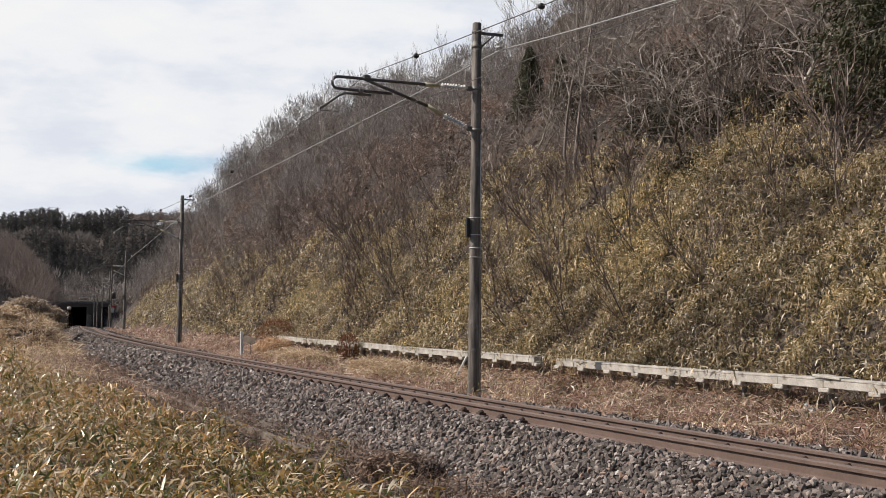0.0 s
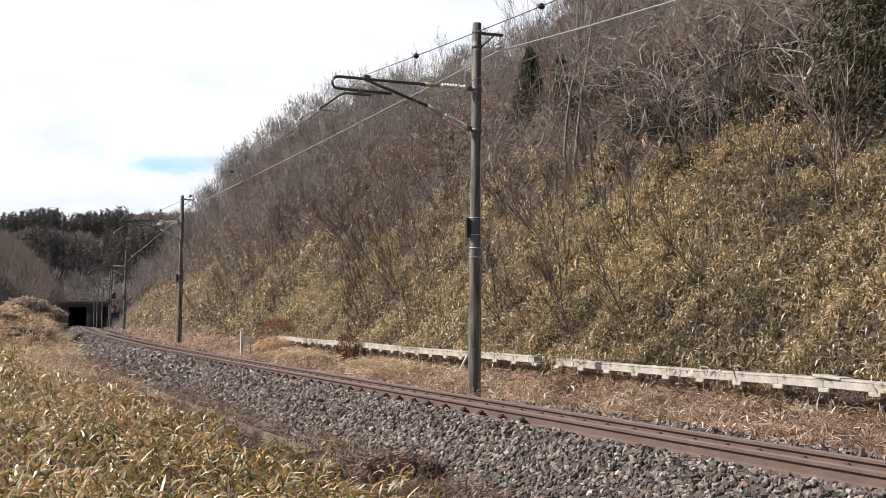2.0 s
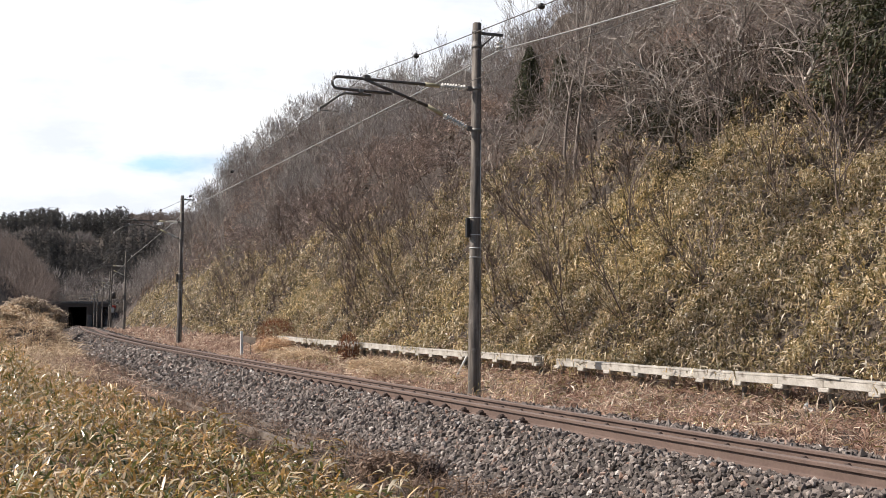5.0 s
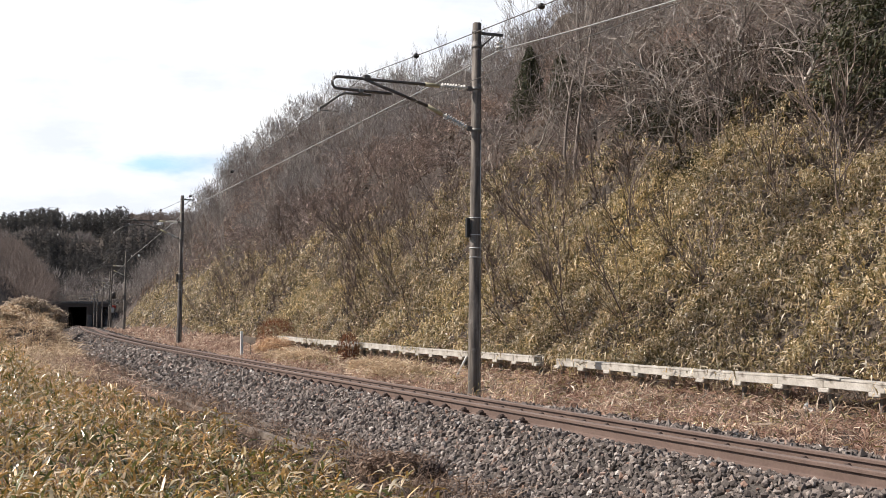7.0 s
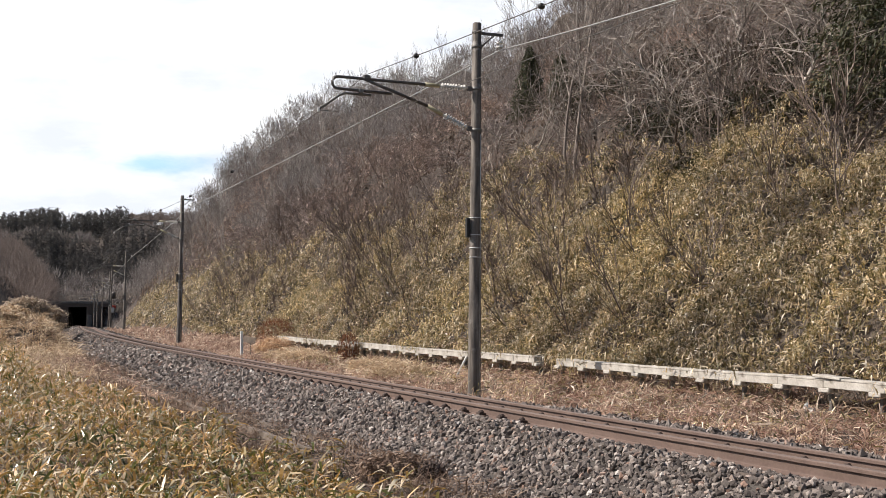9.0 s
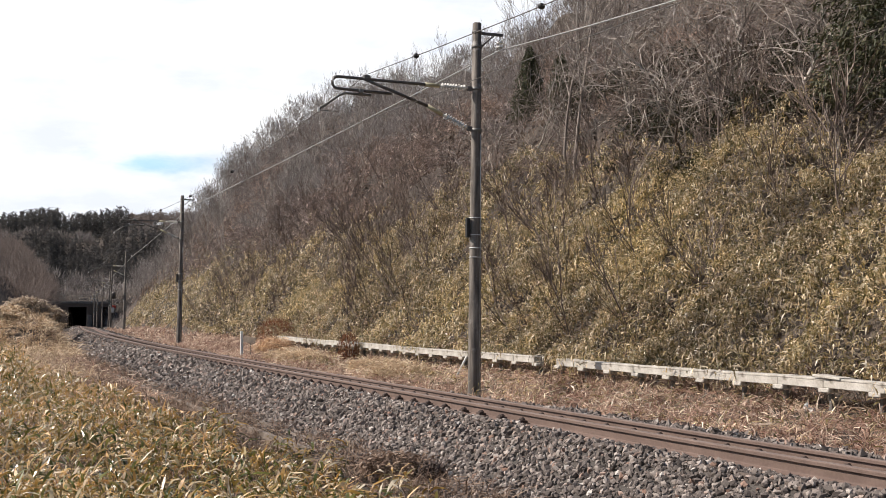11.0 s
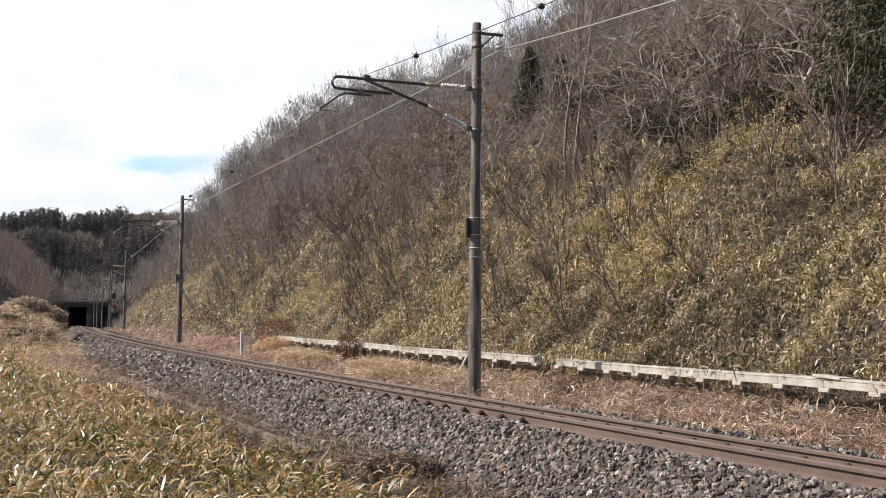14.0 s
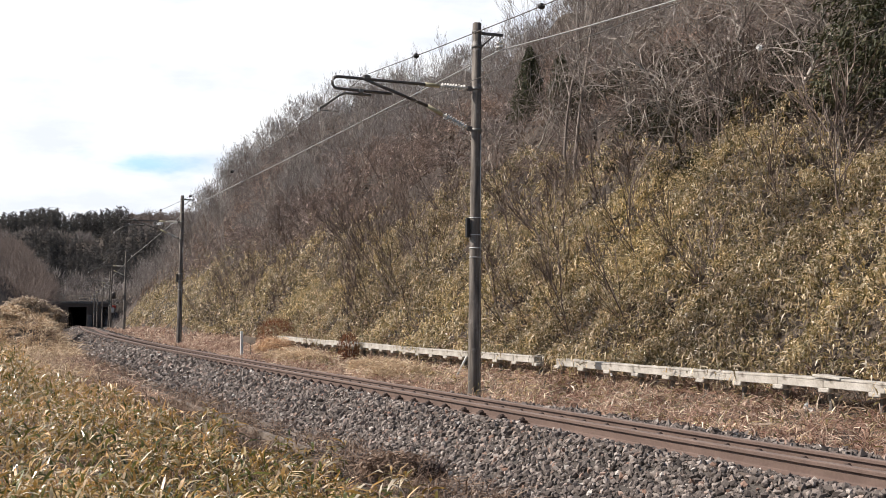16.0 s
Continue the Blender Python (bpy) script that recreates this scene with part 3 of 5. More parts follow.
# ---- concrete cable trough on brackets ----
def build_trough():
    tg = thing("cable_trough", "long pale concrete cable trough on short brackets at the slope's foot", "cable trough")
    rng = random.Random(5)
    L = 1.17
    bm = boxed((0.26, L - 0.008, 0.125), Matrix.Translation((0, 0, 0.02)), 0.008)
    box(bm, (0.27, L - 0.006, 0.035), Matrix.Translation((0, 0, 0.10)), 0.006)
    seg = bpy.data.meshes.new("trough_segment")
    bm.to_mesh(seg)
    bm.free()
    bm = boxed((0.20, 0.27, 0.08), Matrix(), 0.014)
    br = bpy.data.meshes.new("bracket")
    bm.to_mesh(br)
    bm.free()
    bm = boxed((0.07, 0.07, 0.60), Matrix(), 0.008)
    po = bpy.data.meshes.new("post")
    bm.to_mesh(po)
    bm.free()
    s = 8.4
    while s < 53.2:
        z = 0.165 + 0.005 * (1 - smooth(15, 50, s)) + 0.012 * math.sin(s * 0.5)
        if not 25.2 < s < 26.2:
            solid("trough_segment", seg, CONCRETE, tg, m=at(s, 6.62, z, rng.uniform(-0.5, 0.5)) @ pose(0, 0, 0, rng.uniform(-0.5, 0.5), rng.uniform(-1, 1), 0))
        solid("bracket", br, CONCRETE, tg, m=at(s - L / 2, 6.585, z - 0.076))
        solid("post", po, DARK_CONCRETE, tg, m=at(s - L / 2, 6.66, z - 0.44))
        s += L
    # a loose lid lying askew
    part("loose_lid", boxed((0.30, 0.62, 0.04), Matrix(), 0.006), CONCRETE, tg, "concrete lid lying askew", at(15.9, 6.60, 0.315, 3) @ pose(0, 0, 0, 3.2, 2, 0))
    return tg


cable_trough = build_trough()


def build_gutter():
    s = np.arange(16, 38, 1.0)
    prof = [(-0.26, -0.14), (-0.26, 0.06), (-0.18, 0.06), (-0.18, -0.06), (0.18, -0.06), (0.18, 0.04), (0.26, 0.04), (0.26, -0.14)]
    v, f, c = sweep(prof, s, -1.72, -0.525)
    me = mesh_np("gutter", v, [f])
    return tagged(solid("gutter", me, DUSTY), "dusty concrete drain channel beside the ballast", "gutter", kind="structure")


gutter = build_gutter()


def build_marker():
    mk = thing("kilometre_post", "white concrete marker post with a grey sign board in the grass", "marker post", at(47.6, 3.82, -0.42))
    part("post", boxed((0.10, 0.10, 1.05), pose(0, 0, 0.50), 0.012), WHITE, mk)
    part("board", boxed((0.05, 0.62, 0.24), pose(0.42, 0.5, 0.66, 8, 0, 40), 0.01), DUSTY, mk, "grey sign board")
    part("board_leg", boxed((0.05, 0.05, 0.8), pose(0.45, 0.53, 0.30), 0.01), DARK_CONCRETE, mk)
    st = thing("guy_stake", "short white stake leaning beside the pole", "stake", at(30.2, 6.1, -0.40))
    part("stake", boxed((0.05, 0.05, 0.7), pose(0, 0, 0.28, 0, 30, 0), 0.008), WHITE, st)


build_marker()


# ---- bare trees ----
def spike(a, b, r):
    """A twig's end: three sides that run to a point."""
    ax = (b - a) / (np.linalg.norm(b - a) + 1e-9)
    u = np.cross(ax, np.array([0.31, 0.87, 0.38]))
    u /= np.linalg.norm(u) + 1e-9
    w = np.cross(ax, u)
    v = np.array([a + r * u, a + r * (-0.5 * u + 0.866 * w), a + r * (-0.5 * u - 0.866 * w), b])
    return v, np.array([(0, 1, 3), (1, 2, 3), (2, 0, 3)])


def grow(rng, height, radius, levels=3, lean=0.1, kids=(7, 5, 4), spread=0.8, base=0.3, k=(6, 4, 3, 3), wiggle=0.12, thin=0.006, upward=0.35, ratio=(0.42, 0.68)):
    """A bare tree at the origin: tapered, crooked trunk and limbs. Returns trunk and twig piles."""
    wood, twigs, limbs = Pile(), Pile(), []

    def limb(p, direction, length, r, level):
        n = (7, 6, 4, 2)[level] if ratio[1] > 0.7 else (6, 5, 3, 2)[level]
        pts, dv = [np.array(p)], np.array(direction, float)
        for _ in range(n - 1):
            dv = dv + rng.normal(0, wiggle, 3) + np.array([0, 0, upward * 0.12 * (level > 0)])
            dv /= np.linalg.norm(dv)
            pts.append(pts[-1] + dv * length / (n - 1))
        end = max(thin, r * (0.30 if level == 0 else 0.35))
        v, f = tube_np(pts, np.linspace(r, end, n), k[level]) if n > 2 else spike(pts[0], pts[1], r * 1.35)
        if level == 1:
            limbs.append((v, f))
        else:
            (wood if level == 0 else twigs).add(v, [f])
        if level >= levels:
            return
        pts = np.array(pts)
        for c in range(kids[level]):
            t = base + (1 - base) * (c + rng.uniform(0.2, 0.8)) / kids[level] if level == 0 else rng.uniform(0.2, 1.0)
            q = t * (n - 1)
            i = min(int(q), n - 2)
            start = pts[i] + (pts[i + 1] - pts[i]) * (q - i)
            ax = pts[i + 1] - pts[i]
            ax /= np.linalg.norm(ax)
            side = rng.normal(0, 1, 3)
            side -= ax * side.dot(ax)
            side /= np.linalg.norm(side) + 1e-9
            sp = spread * rng.uniform(0.6, 1.3)
            nd = ax * math.cos(sp) + side * math.sin(sp) + np.array([0, 0, upward])
            nd /= np.linalg.norm(nd)
            limb(start, nd, length * rng.uniform(*ratio) * (1.15 - 0.5 * t if level == 0 else 0.9), max(thin, (r + (end - r) * t) * 0.6), level + 1)

    an = rng.uniform(0, 2 * math.pi)
    limb((0, 0, -0.2), (lean * math.cos(an), lean * math.sin(an), 1), height * 0.8, radius, 0)
    return wood, limbs, twigs


def whole(w, limbs, t):
    p = Pile()
    for q in (w, t):
        if q.n:
            v, f = q.arrays()
            p.add(v, f)
    for v, f in limbs:
        p.add(v, [f])
    return p.arrays()


def scatter(pile, variant, pos, turn, size, tall=1.0, lean=(0, 0)):
    v, f = variant
    c, s_ = math.cos(turn), math.sin(turn)
    x, y, z = v[:, 0] * size, v[:, 1] * size, v[:, 2] * size * tall
    out = np.stack([c * x - s_ * y + lean[0] * z, s_ * x + c * y + lean[1] * z, z], -1) + np.array(pos)
    pile.add(out.astype(np.float32), f)


def gz(s, d):
    return float(ground_z(s, d))


nrng = np.random.default_rng(11)
TALL = [whole(*grow(nrng, 8.0, 0.085, 3, 0.08, (8, 5, 3), 0.62, 0.35, (5, 3, 3, 3), 0.10, 0.010, 0.5)) for _ in range(6)]
BUSHY = [whole(*grow(nrng, 3.2, 0.030, 3, 0.25, (6, 5, 3), 0.75, 0.12, (4, 3, 3, 3), 0.16, 0.0065, 0.4)) for _ in range(6)]


def build_woods():
    wood = Pile()
    n = 0
    for _ in range(2600):
        s, d = nrng.uniform(45, 255), nrng.uniform(11, 46)
        k = 11.5 + 9.5 * float(smooth(100, 55, s)) + 2.5 * math.sin(s * 0.21)
        if d < k or n > 250:
            continue
        if d > 34 and nrng.uniform() < 0.6:
            continue
        x, y = plan(s, d)
        far = float(smooth(50, 110, s))
        scatter(wood, TALL[n % 6], (float(x), float(y), gz(s, d) - 0.3), nrng.uniform(0, 6.3), nrng.uniform(0.33, 0.50) + 0.22 * far, nrng.uniform(0.85, 1.05), (-0.08 * RX, -0.08 * RY))
        n += 1
    ob = solid("hillside_woods", wood.mesh("hillside_woods"), WOOD_TWIG)
    tagged(ob, "leafless grey-brown deciduous woods covering the hillside", "woods", kind="stuff")
    # bare wood on the rise across the line
    wood = Pile()
    for i in range(28):
        s, d = nrng.uniform(112, 215), -3.6 - 20 * nrng.uniform() ** 1.3
        x, y = plan(s, d)
        scatter(wood, TALL[i % 6], (float(x), float(y), gz(s, d) - 0.3), nrng.uniform(0, 6.3), nrng.uniform(0.5, 0.8) + 0.2 * min(1, (-d - 3.6) / 8), nrng.uniform(0.8, 1.0))
    for i in range(30):
        s, d = nrng.uniform(330, 420), nrng.uniform(-70, 40)
        x, y = plan(s, d)
        scatter(wood, TALL[i % 6], (float(x), float(y), gz(s, d) - 0.3), nrng.uniform(0, 6.3), nrng.uniform(0.7, 1.1), nrng.uniform(0.8, 1.0))
    ob = solid("far_woods", wood.mesh("far_woods"), FAR_TWIG)
    tagged(ob, "hazy brown leafless trees on the rise across the line", "woods", kind="stuff")
    # thicket of shrubs between the bamboo grass and the woods
    bush = Pile()
    n = 0
    for _ in range(5000):
        s, d = nrng.uniform(14, 190), nrng.uniform(8.5, 36)
        low = 11.2 + 5.0 * float(smooth(80, 56, s)) + 0.8 * math.sin(s * 0.5)
        if d < low or n > 130:
            continue
        x, y = plan(s, d)
        scatter(bush, BUSHY[n % 6], (float(x), float(y), gz(s, d) - 0.1), nrng.uniform(0, 6.3), nrng.uniform(0.7, 1.45), nrng.uniform(0.7, 1.1), (-0.15 * RX, -0.15 * RY))
        n += 1
    for i in range(110):
        s, d = nrng.uniform(13, 50), nrng.uniform(15.0, 30)
        x, y = plan(s, d)
        scatter(bush, BUSHY[i % 6], (float(x), float(y), gz(s, d) - 0.1), nrng.uniform(0, 6.3), nrng.uniform(0.5, 1.1), nrng.uniform(0.55, 0.9), (-0.3 * RX + nrng.normal(0, 0.3), -0.3 * RY + nrng.normal(0, 0.3)))
    # along the crest
    for i in range(90):
        s, d = nrng.uniform(38, 120), nrng.uniform(26, 42)
        x, y = plan(s, d)
        scatter(bush, BUSHY[i % 6], (float(x), float(y), gz(s, d) - 0.15), nrng.uniform(0, 6.3), nrng.uniform(0.7, 1.1), nrng.uniform(0.6, 0.85), (-0.1 * RX, -0.1 * RY))
    ob = solid("shrub_thicket", bush.mesh("shrub_thicket"), TWIG)
    tagged(ob, "tangled leafless shrubs on the upper slope", "shrubs", kind="stuff")


def build_saplings():
    """Thin saplings over the slope, each a thing with trunk and twigs."""
    kinds = []
    for _ in range(6):
        w, limbs, tw = grow(nrng, 2.8, 0.022, 2, 0.2, (8, 5, 3), 0.55, 0.2, (5, 3, 3, 3), 0.12, 0.007, 0.45)
        ob = thing("slender_sapling", "thin leafless sapling standing out of the bamboo grass", "sapling", group="saplings on the slope")
        solid("trunk", w.mesh("trunk", True), SAPLING_BARK, ob)
        crown = Pile()
        for v, f in limbs:
            crown.add(v, [f])
        v, f = tw.arrays()
        crown.add(v, f)
        solid("crown", crown.mesh("crown"), SAPLING_BARK, ob)["kind"] = "stuff"
        kinds.append(ob)
    for i in range(125):
        s, d = nrng.uniform(20, 92), nrng.uniform(7.8, 14.5)
        p = P(s, d, gz(s, d) - 0.05)
        k = nrng.uniform(0.7, 1.4)
        m = pose(p.x, p.y, p.z, nrng.normal(0, 10), -14 + nrng.normal(0, 12), nrng.uniform(-60, 60))
        ob = kinds[i] if i < 6 else copy_thing(kinds[i % 6], m)
        ob.matrix_basis = m @ Matrix.Scale(k, 4)


build_woods()
build_saplings()


# ---- leaves and blades ----
def leaf_arrays(rng, base, n, length, width, up=(0.1, 1.2), droop=0.5, az=None, kite=False):
    """n lance-shaped leaves from their base points. Returns vertices and faces."""
    az = rng.uniform(0, 2 * math.pi, n) if az is None else az
    el = rng.uniform(up[0], up[1], n)
    L = length * rng.uniform(0.65, 1.3, n)
    w = width * rng.uniform(0.7, 1.25, n)
    h = np.stack([np.cos(az), np.sin(az)], -1)
    side = np.stack([-np.sin(az), np.cos(az), rng.normal(0, 0.45, n)], -1)
    side /= np.linalg.norm(side, axis=1)[:, None]

    def along(t):
        e = el - droop * t * rng.uniform(0.8, 1.2, n)
        return base + np.stack([h[:, 0] * np.cos(e) * L * t, h[:, 1] * np.cos(e) * L * t, np.sin(e) * L * t], -1)

    if kite:
        a, c = along(0.45), along(1.0)
        v = np.stack([base, a + side * w[:, None] * 0.55, c, a - side * w[:, None] * 0.55], 1).reshape(-1, 3)
        return v, [np.arange(n)[:, None] * 4 + np.arange(4)[None]]
    a, b, c = along(0.35), along(0.70), along(1.0)
    v = np.stack([base, a - side * w[:, None] / 2, a + side * w[:, None] / 2, b - side * w[:, None] * 0.42, b + side * w[:, None] * 0.42, c], 1).reshape(-1, 3)
    o = np.arange(n)[:, None] * 6
    tri = np.concatenate([o + np.array([[0, 2, 1]]), o + np.array([[3, 4, 5]])])
    quad = o + np.array([[1, 2, 4, 3]])
    return v, [tri, quad]


def blade_arrays(rng, base, n, length, width, lean=0.5):
    az = rng.uniform(0, 2 * math.pi, n)
    L = length * rng.uniform(0.5, 1.3, n)
    k = rng.uniform(0.1, lean, n)
    h = np.stack([np.cos(az), np.sin(az), np.zeros(n)], -1)
    side = np.stack([-np.sin(az), np.cos(az), np.zeros(n)], -1) * (width * rng.uniform(0.6, 1.4, n))[:, None] * 0.6
    up = np.array([0, 0, 1.0])
    m = base + h * (k * L * 0.3)[:, None] + up * (L * (0.6 - 0.13 * k))[:, None]
    t = base + h * (np.minimum(1.3, k) * L * 0.85)[:, None] + up * (L * (1 - 0.45 * k))[:, None]
    v = np.stack([base, m + side, t, m - side], 1).reshape(-1, 3)
    return v, [np.arange(n)[:, None] * 4 + np.arange(4)[None]]


def on_ground(s, d, z):
    x, y = plan(s, d)
    return np.stack([x, y, z], -1)


def canopy(s, d):
    return 0.72 + 0.50 * wave(s, d, 1.15, 4) + 0.34 * wave(s, d, 3.1, 6)


def build_slope_sasa():
    rng = np.random.default_rng(21)
    pile = Pile()
    # each stem carries a drooping rosette of broad leaves at its top
    for s0, s1, n, size in ((9, 15, 7400, 0.86), (15, 34, 20500, 0.86), (34, 60, 13500, 1.02), (60, 110, 6500, 1.45), (110, 200, 2200, 2.6)):
        s = rng.uniform(s0, s1, n)
        d = 7.2 + rng.beta(1.0, 1.1, n) * (8.8 if s0 < 60 else 8.5)
        edge = 11.0 + 1.5 * smooth(40, 50, s) * smooth(105, 80, s) + 2.1 * smooth(66, 52, s) + 0.9 * smooth(28, 34, s) * smooth(56, 46, s) + 0.5 * np.sin(s * 0.5)
        keep = (d < edge + rng.normal(0, 1.0, n)) & (wave(s, d, 2.6, 15) > -0.70 + rng.normal(0, 0.15, n))
        s, d = s[keep], d[keep]
        per = 7
        top = np.maximum(0.25, canopy(s, d) * smooth(6.6, 8.0, d) + 0.15) * rng.beta(3.2, 1.0, len(s))
        tip = np.repeat(on_ground(s, d, ground_z(s, d) + top), per, 0)
        n = len(tip)
        base = tip + rng.normal(0, 1, (n, 3)) * np.array([0.05, 0.05, 0.07]) * size
        v, f = leaf_arrays(rng, base, n, 0.185 * size * rng.uniform(0.55, 1.25, n), 0.037 * size, (-0.9, 0.9), 0.55, kite=s0 > 10)
        pile.add(v.astype(np.float32), f)
    # dried leaves caught in the grass by the line
    n = 5200
    s, d = rng.uniform(9, 45, n), rng.uniform(3.7, 7.0, n)
    v, f = leaf_arrays(rng, on_ground(s, d, ground_z(s, d) + 0.30 * rng.beta(1.5, 1.5, n)), n, 0.20, 0.024, (-0.4, 1.1), 0.4)
    pile.add(v.astype(np.float32), f)
    # sprays hanging over the cable trough
    n = 4600
    s, d = rng.uniform(11, 54, n), rng.uniform(6.28, 7.3, n)
    keep = wave(s, d * 0, 1.9, 5) > 0.05
    s, d = s[keep], d[keep]
    v, f = leaf_arrays(rng, on_ground(s, d, 0.02 + 0.62 * rng.beta(2, 2, len(s))), len(s), 0.22, 0.026, (-1.0, 0.9), 0.5)
    pile.add(v.astype(np.float32), f)
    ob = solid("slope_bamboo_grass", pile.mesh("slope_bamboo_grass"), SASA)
    tagged(ob, "dense olive and straw-coloured dwarf bamboo grass on the slope", "bamboo grass", kind="stuff")


def sasa_clump(rng, n_stems=9, per=9, height=0.62):
    """Stems and leaves of one clump about its own base."""
    stems, leaves = Pile(), Pile()
    for _ in range(n_stems):
        r, a = 0.24 * math.sqrt(rng.uniform()), rng.uniform(0, 6.3)
        p = np.array([r * math.cos(a), r * math.sin(a), -0.05])
        h = height * rng.uniform(0.6, 1.15)
        q = p + np.array([rng.normal(0, 0.10), rng.normal(0, 0.10), h])
        v, f = tube_np([p, (p + q) / 2 + rng.normal(0, 0.015, 3), q], [0.004, 0.0035, 0.002], 3)
        stems.add(v, [f])
        t = rng.uniform(0.35, 1.0, per)
        base = p + (q - p) * t[:, None]
        v, f = leaf_arrays(rng, base, per, 0.19, 0.027, (0.0, 1.25), 0.75)
        leaves.add(v, f)
    return stems.mesh("stem"), leaves.mesh("leaves")


def build_near_sasa():
    rng = np.random.default_rng(31)
    pile = Pile()
    for s0, s1, n, size in ((-9, -3, 4000, 0.9), (-3, 13, 44000, 0.86), (13, 28, 21000, 1.02), (28, 55, 12000, 1.35)):
        s = rng.uniform(s0, s1, n)
        d = rng.uniform(-11.5, -2.7, n)
        x, y = plan(s, d)
        keep = (d < -3.15 - 0.35 * wave(s, d, 0.9, 2) - 1.1 * smooth(20, 40, s)) & (np.hypot(x, y) > 0.7) & (wave(s, d, 1.7, 7) > -0.8 + rng.normal(0, 0.25, n))
        s, d = s[keep], d[keep]
        n = len(s)
        top = (0.42 + 0.15 * wave(s, d, 1.4, 4) + 0.07 * wave(s, d, 4.0, 6)) * (0.45 + 0.55 * smooth(-2.7, -4.0, d))
        base = on_ground(s, d, ground_z(s, d) + np.maximum(0.1, top) * rng.beta(2.2, 1.1, n))
        v, f = leaf_arrays(rng, base, n, 0.20 * size * rng.uniform(0.5, 1.35, n), 0.029 * size, (-0.8, 1.45), 0.5, kite=s0 > 10 or s0 < -5)
        pile.add(v.astype(np.float32), f)
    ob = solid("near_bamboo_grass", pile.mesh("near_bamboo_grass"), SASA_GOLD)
    tagged(ob, "golden and green dwarf bamboo grass on the bank", "bamboo grass", kind="stuff")


def stick_arrays(base, tip, width):
    """Thin flat twigs from base points to tips, slightly bowed."""
    n = len(base)
    ax = tip - base
    side = np.cross(ax, np.array([0.3, 0.9, 0.2]))
    side *= (width / 2 / (np.linalg.norm(side, axis=1) + 1e-9))[:, None]
    mid = base * 0.6 + tip * 0.4 + side * 1.5
    v = np.stack([base, mid + side, tip, mid - side], 1).reshape(-1, 3)
    return v, [np.arange(n)[:, None] * 4 + np.arange(4)[None]]


def tufts(rng, s, d, per, length, width, lay=0.9, kite=False):
    """Grass tufts at s, d: blades fan out from each foot and fall over."""
    n = len(s)
    z = np.maximum(ground_z(s, d), np.where((d > -1.5) & (d < 3.3), ballast_z(s, d), -9))
    foot = np.repeat(on_ground(s, d, z - 0.02), per, 0)
    size = np.repeat(length * rng.uniform(0.45, 1.35, n), per) * rng.uniform(0.5, 1.15, n * per)
    wind = np.repeat(rng.uniform(0, 2 * math.pi, n), per)
    az = wind + rng.normal(0, 1.3, n * per)
    el = np.clip(rng.normal(1.0, 0.35, n * per) - lay * np.repeat(rng.uniform(0, 1, n), per), -0.05, 1.5)
    foot = foot + np.stack([rng.normal(0, 0.05, n * per), rng.normal(0, 0.05, n * per), np.zeros(n * per)], -1)
    v, f = leaf_arrays(rng, foot, n * per, 1.0, 1.0, (0, 1), 0.0, az, kite)
    h = np.stack([np.cos(az), np.sin(az)], -1)
    w = width * rng.uniform(0.6, 1.3, n * per)
    side = np.stack([-np.sin(az), np.cos(az), rng.normal(0, 0.4, n * per)], -1) * w[:, None] / 2

    def along(q, e):
        return foot + np.stack([h[:, 0] * np.cos(e) * size * q, h[:, 1] * np.cos(e) * size * q, np.sin(e) * size * q], -1)

    a, b, c = along(0.35, el), along(0.72, el - 0.25), along(1.0, el - 0.55)
    c[:, 2] = np.maximum(c[:, 2], foot[:, 2] + 0.015)
    if kite:
        a = along(0.5, el - 0.1)
        return np.stack([foot, a + side * 1.1, c, a - side * 1.1], 1).reshape(-1, 3).astype(np.float32), f
    v = np.stack([foot, a - side, a + side, b - side * 0.8, b + side * 0.8, c], 1).reshape(-1, 3)
    return v.astype(np.float32), f


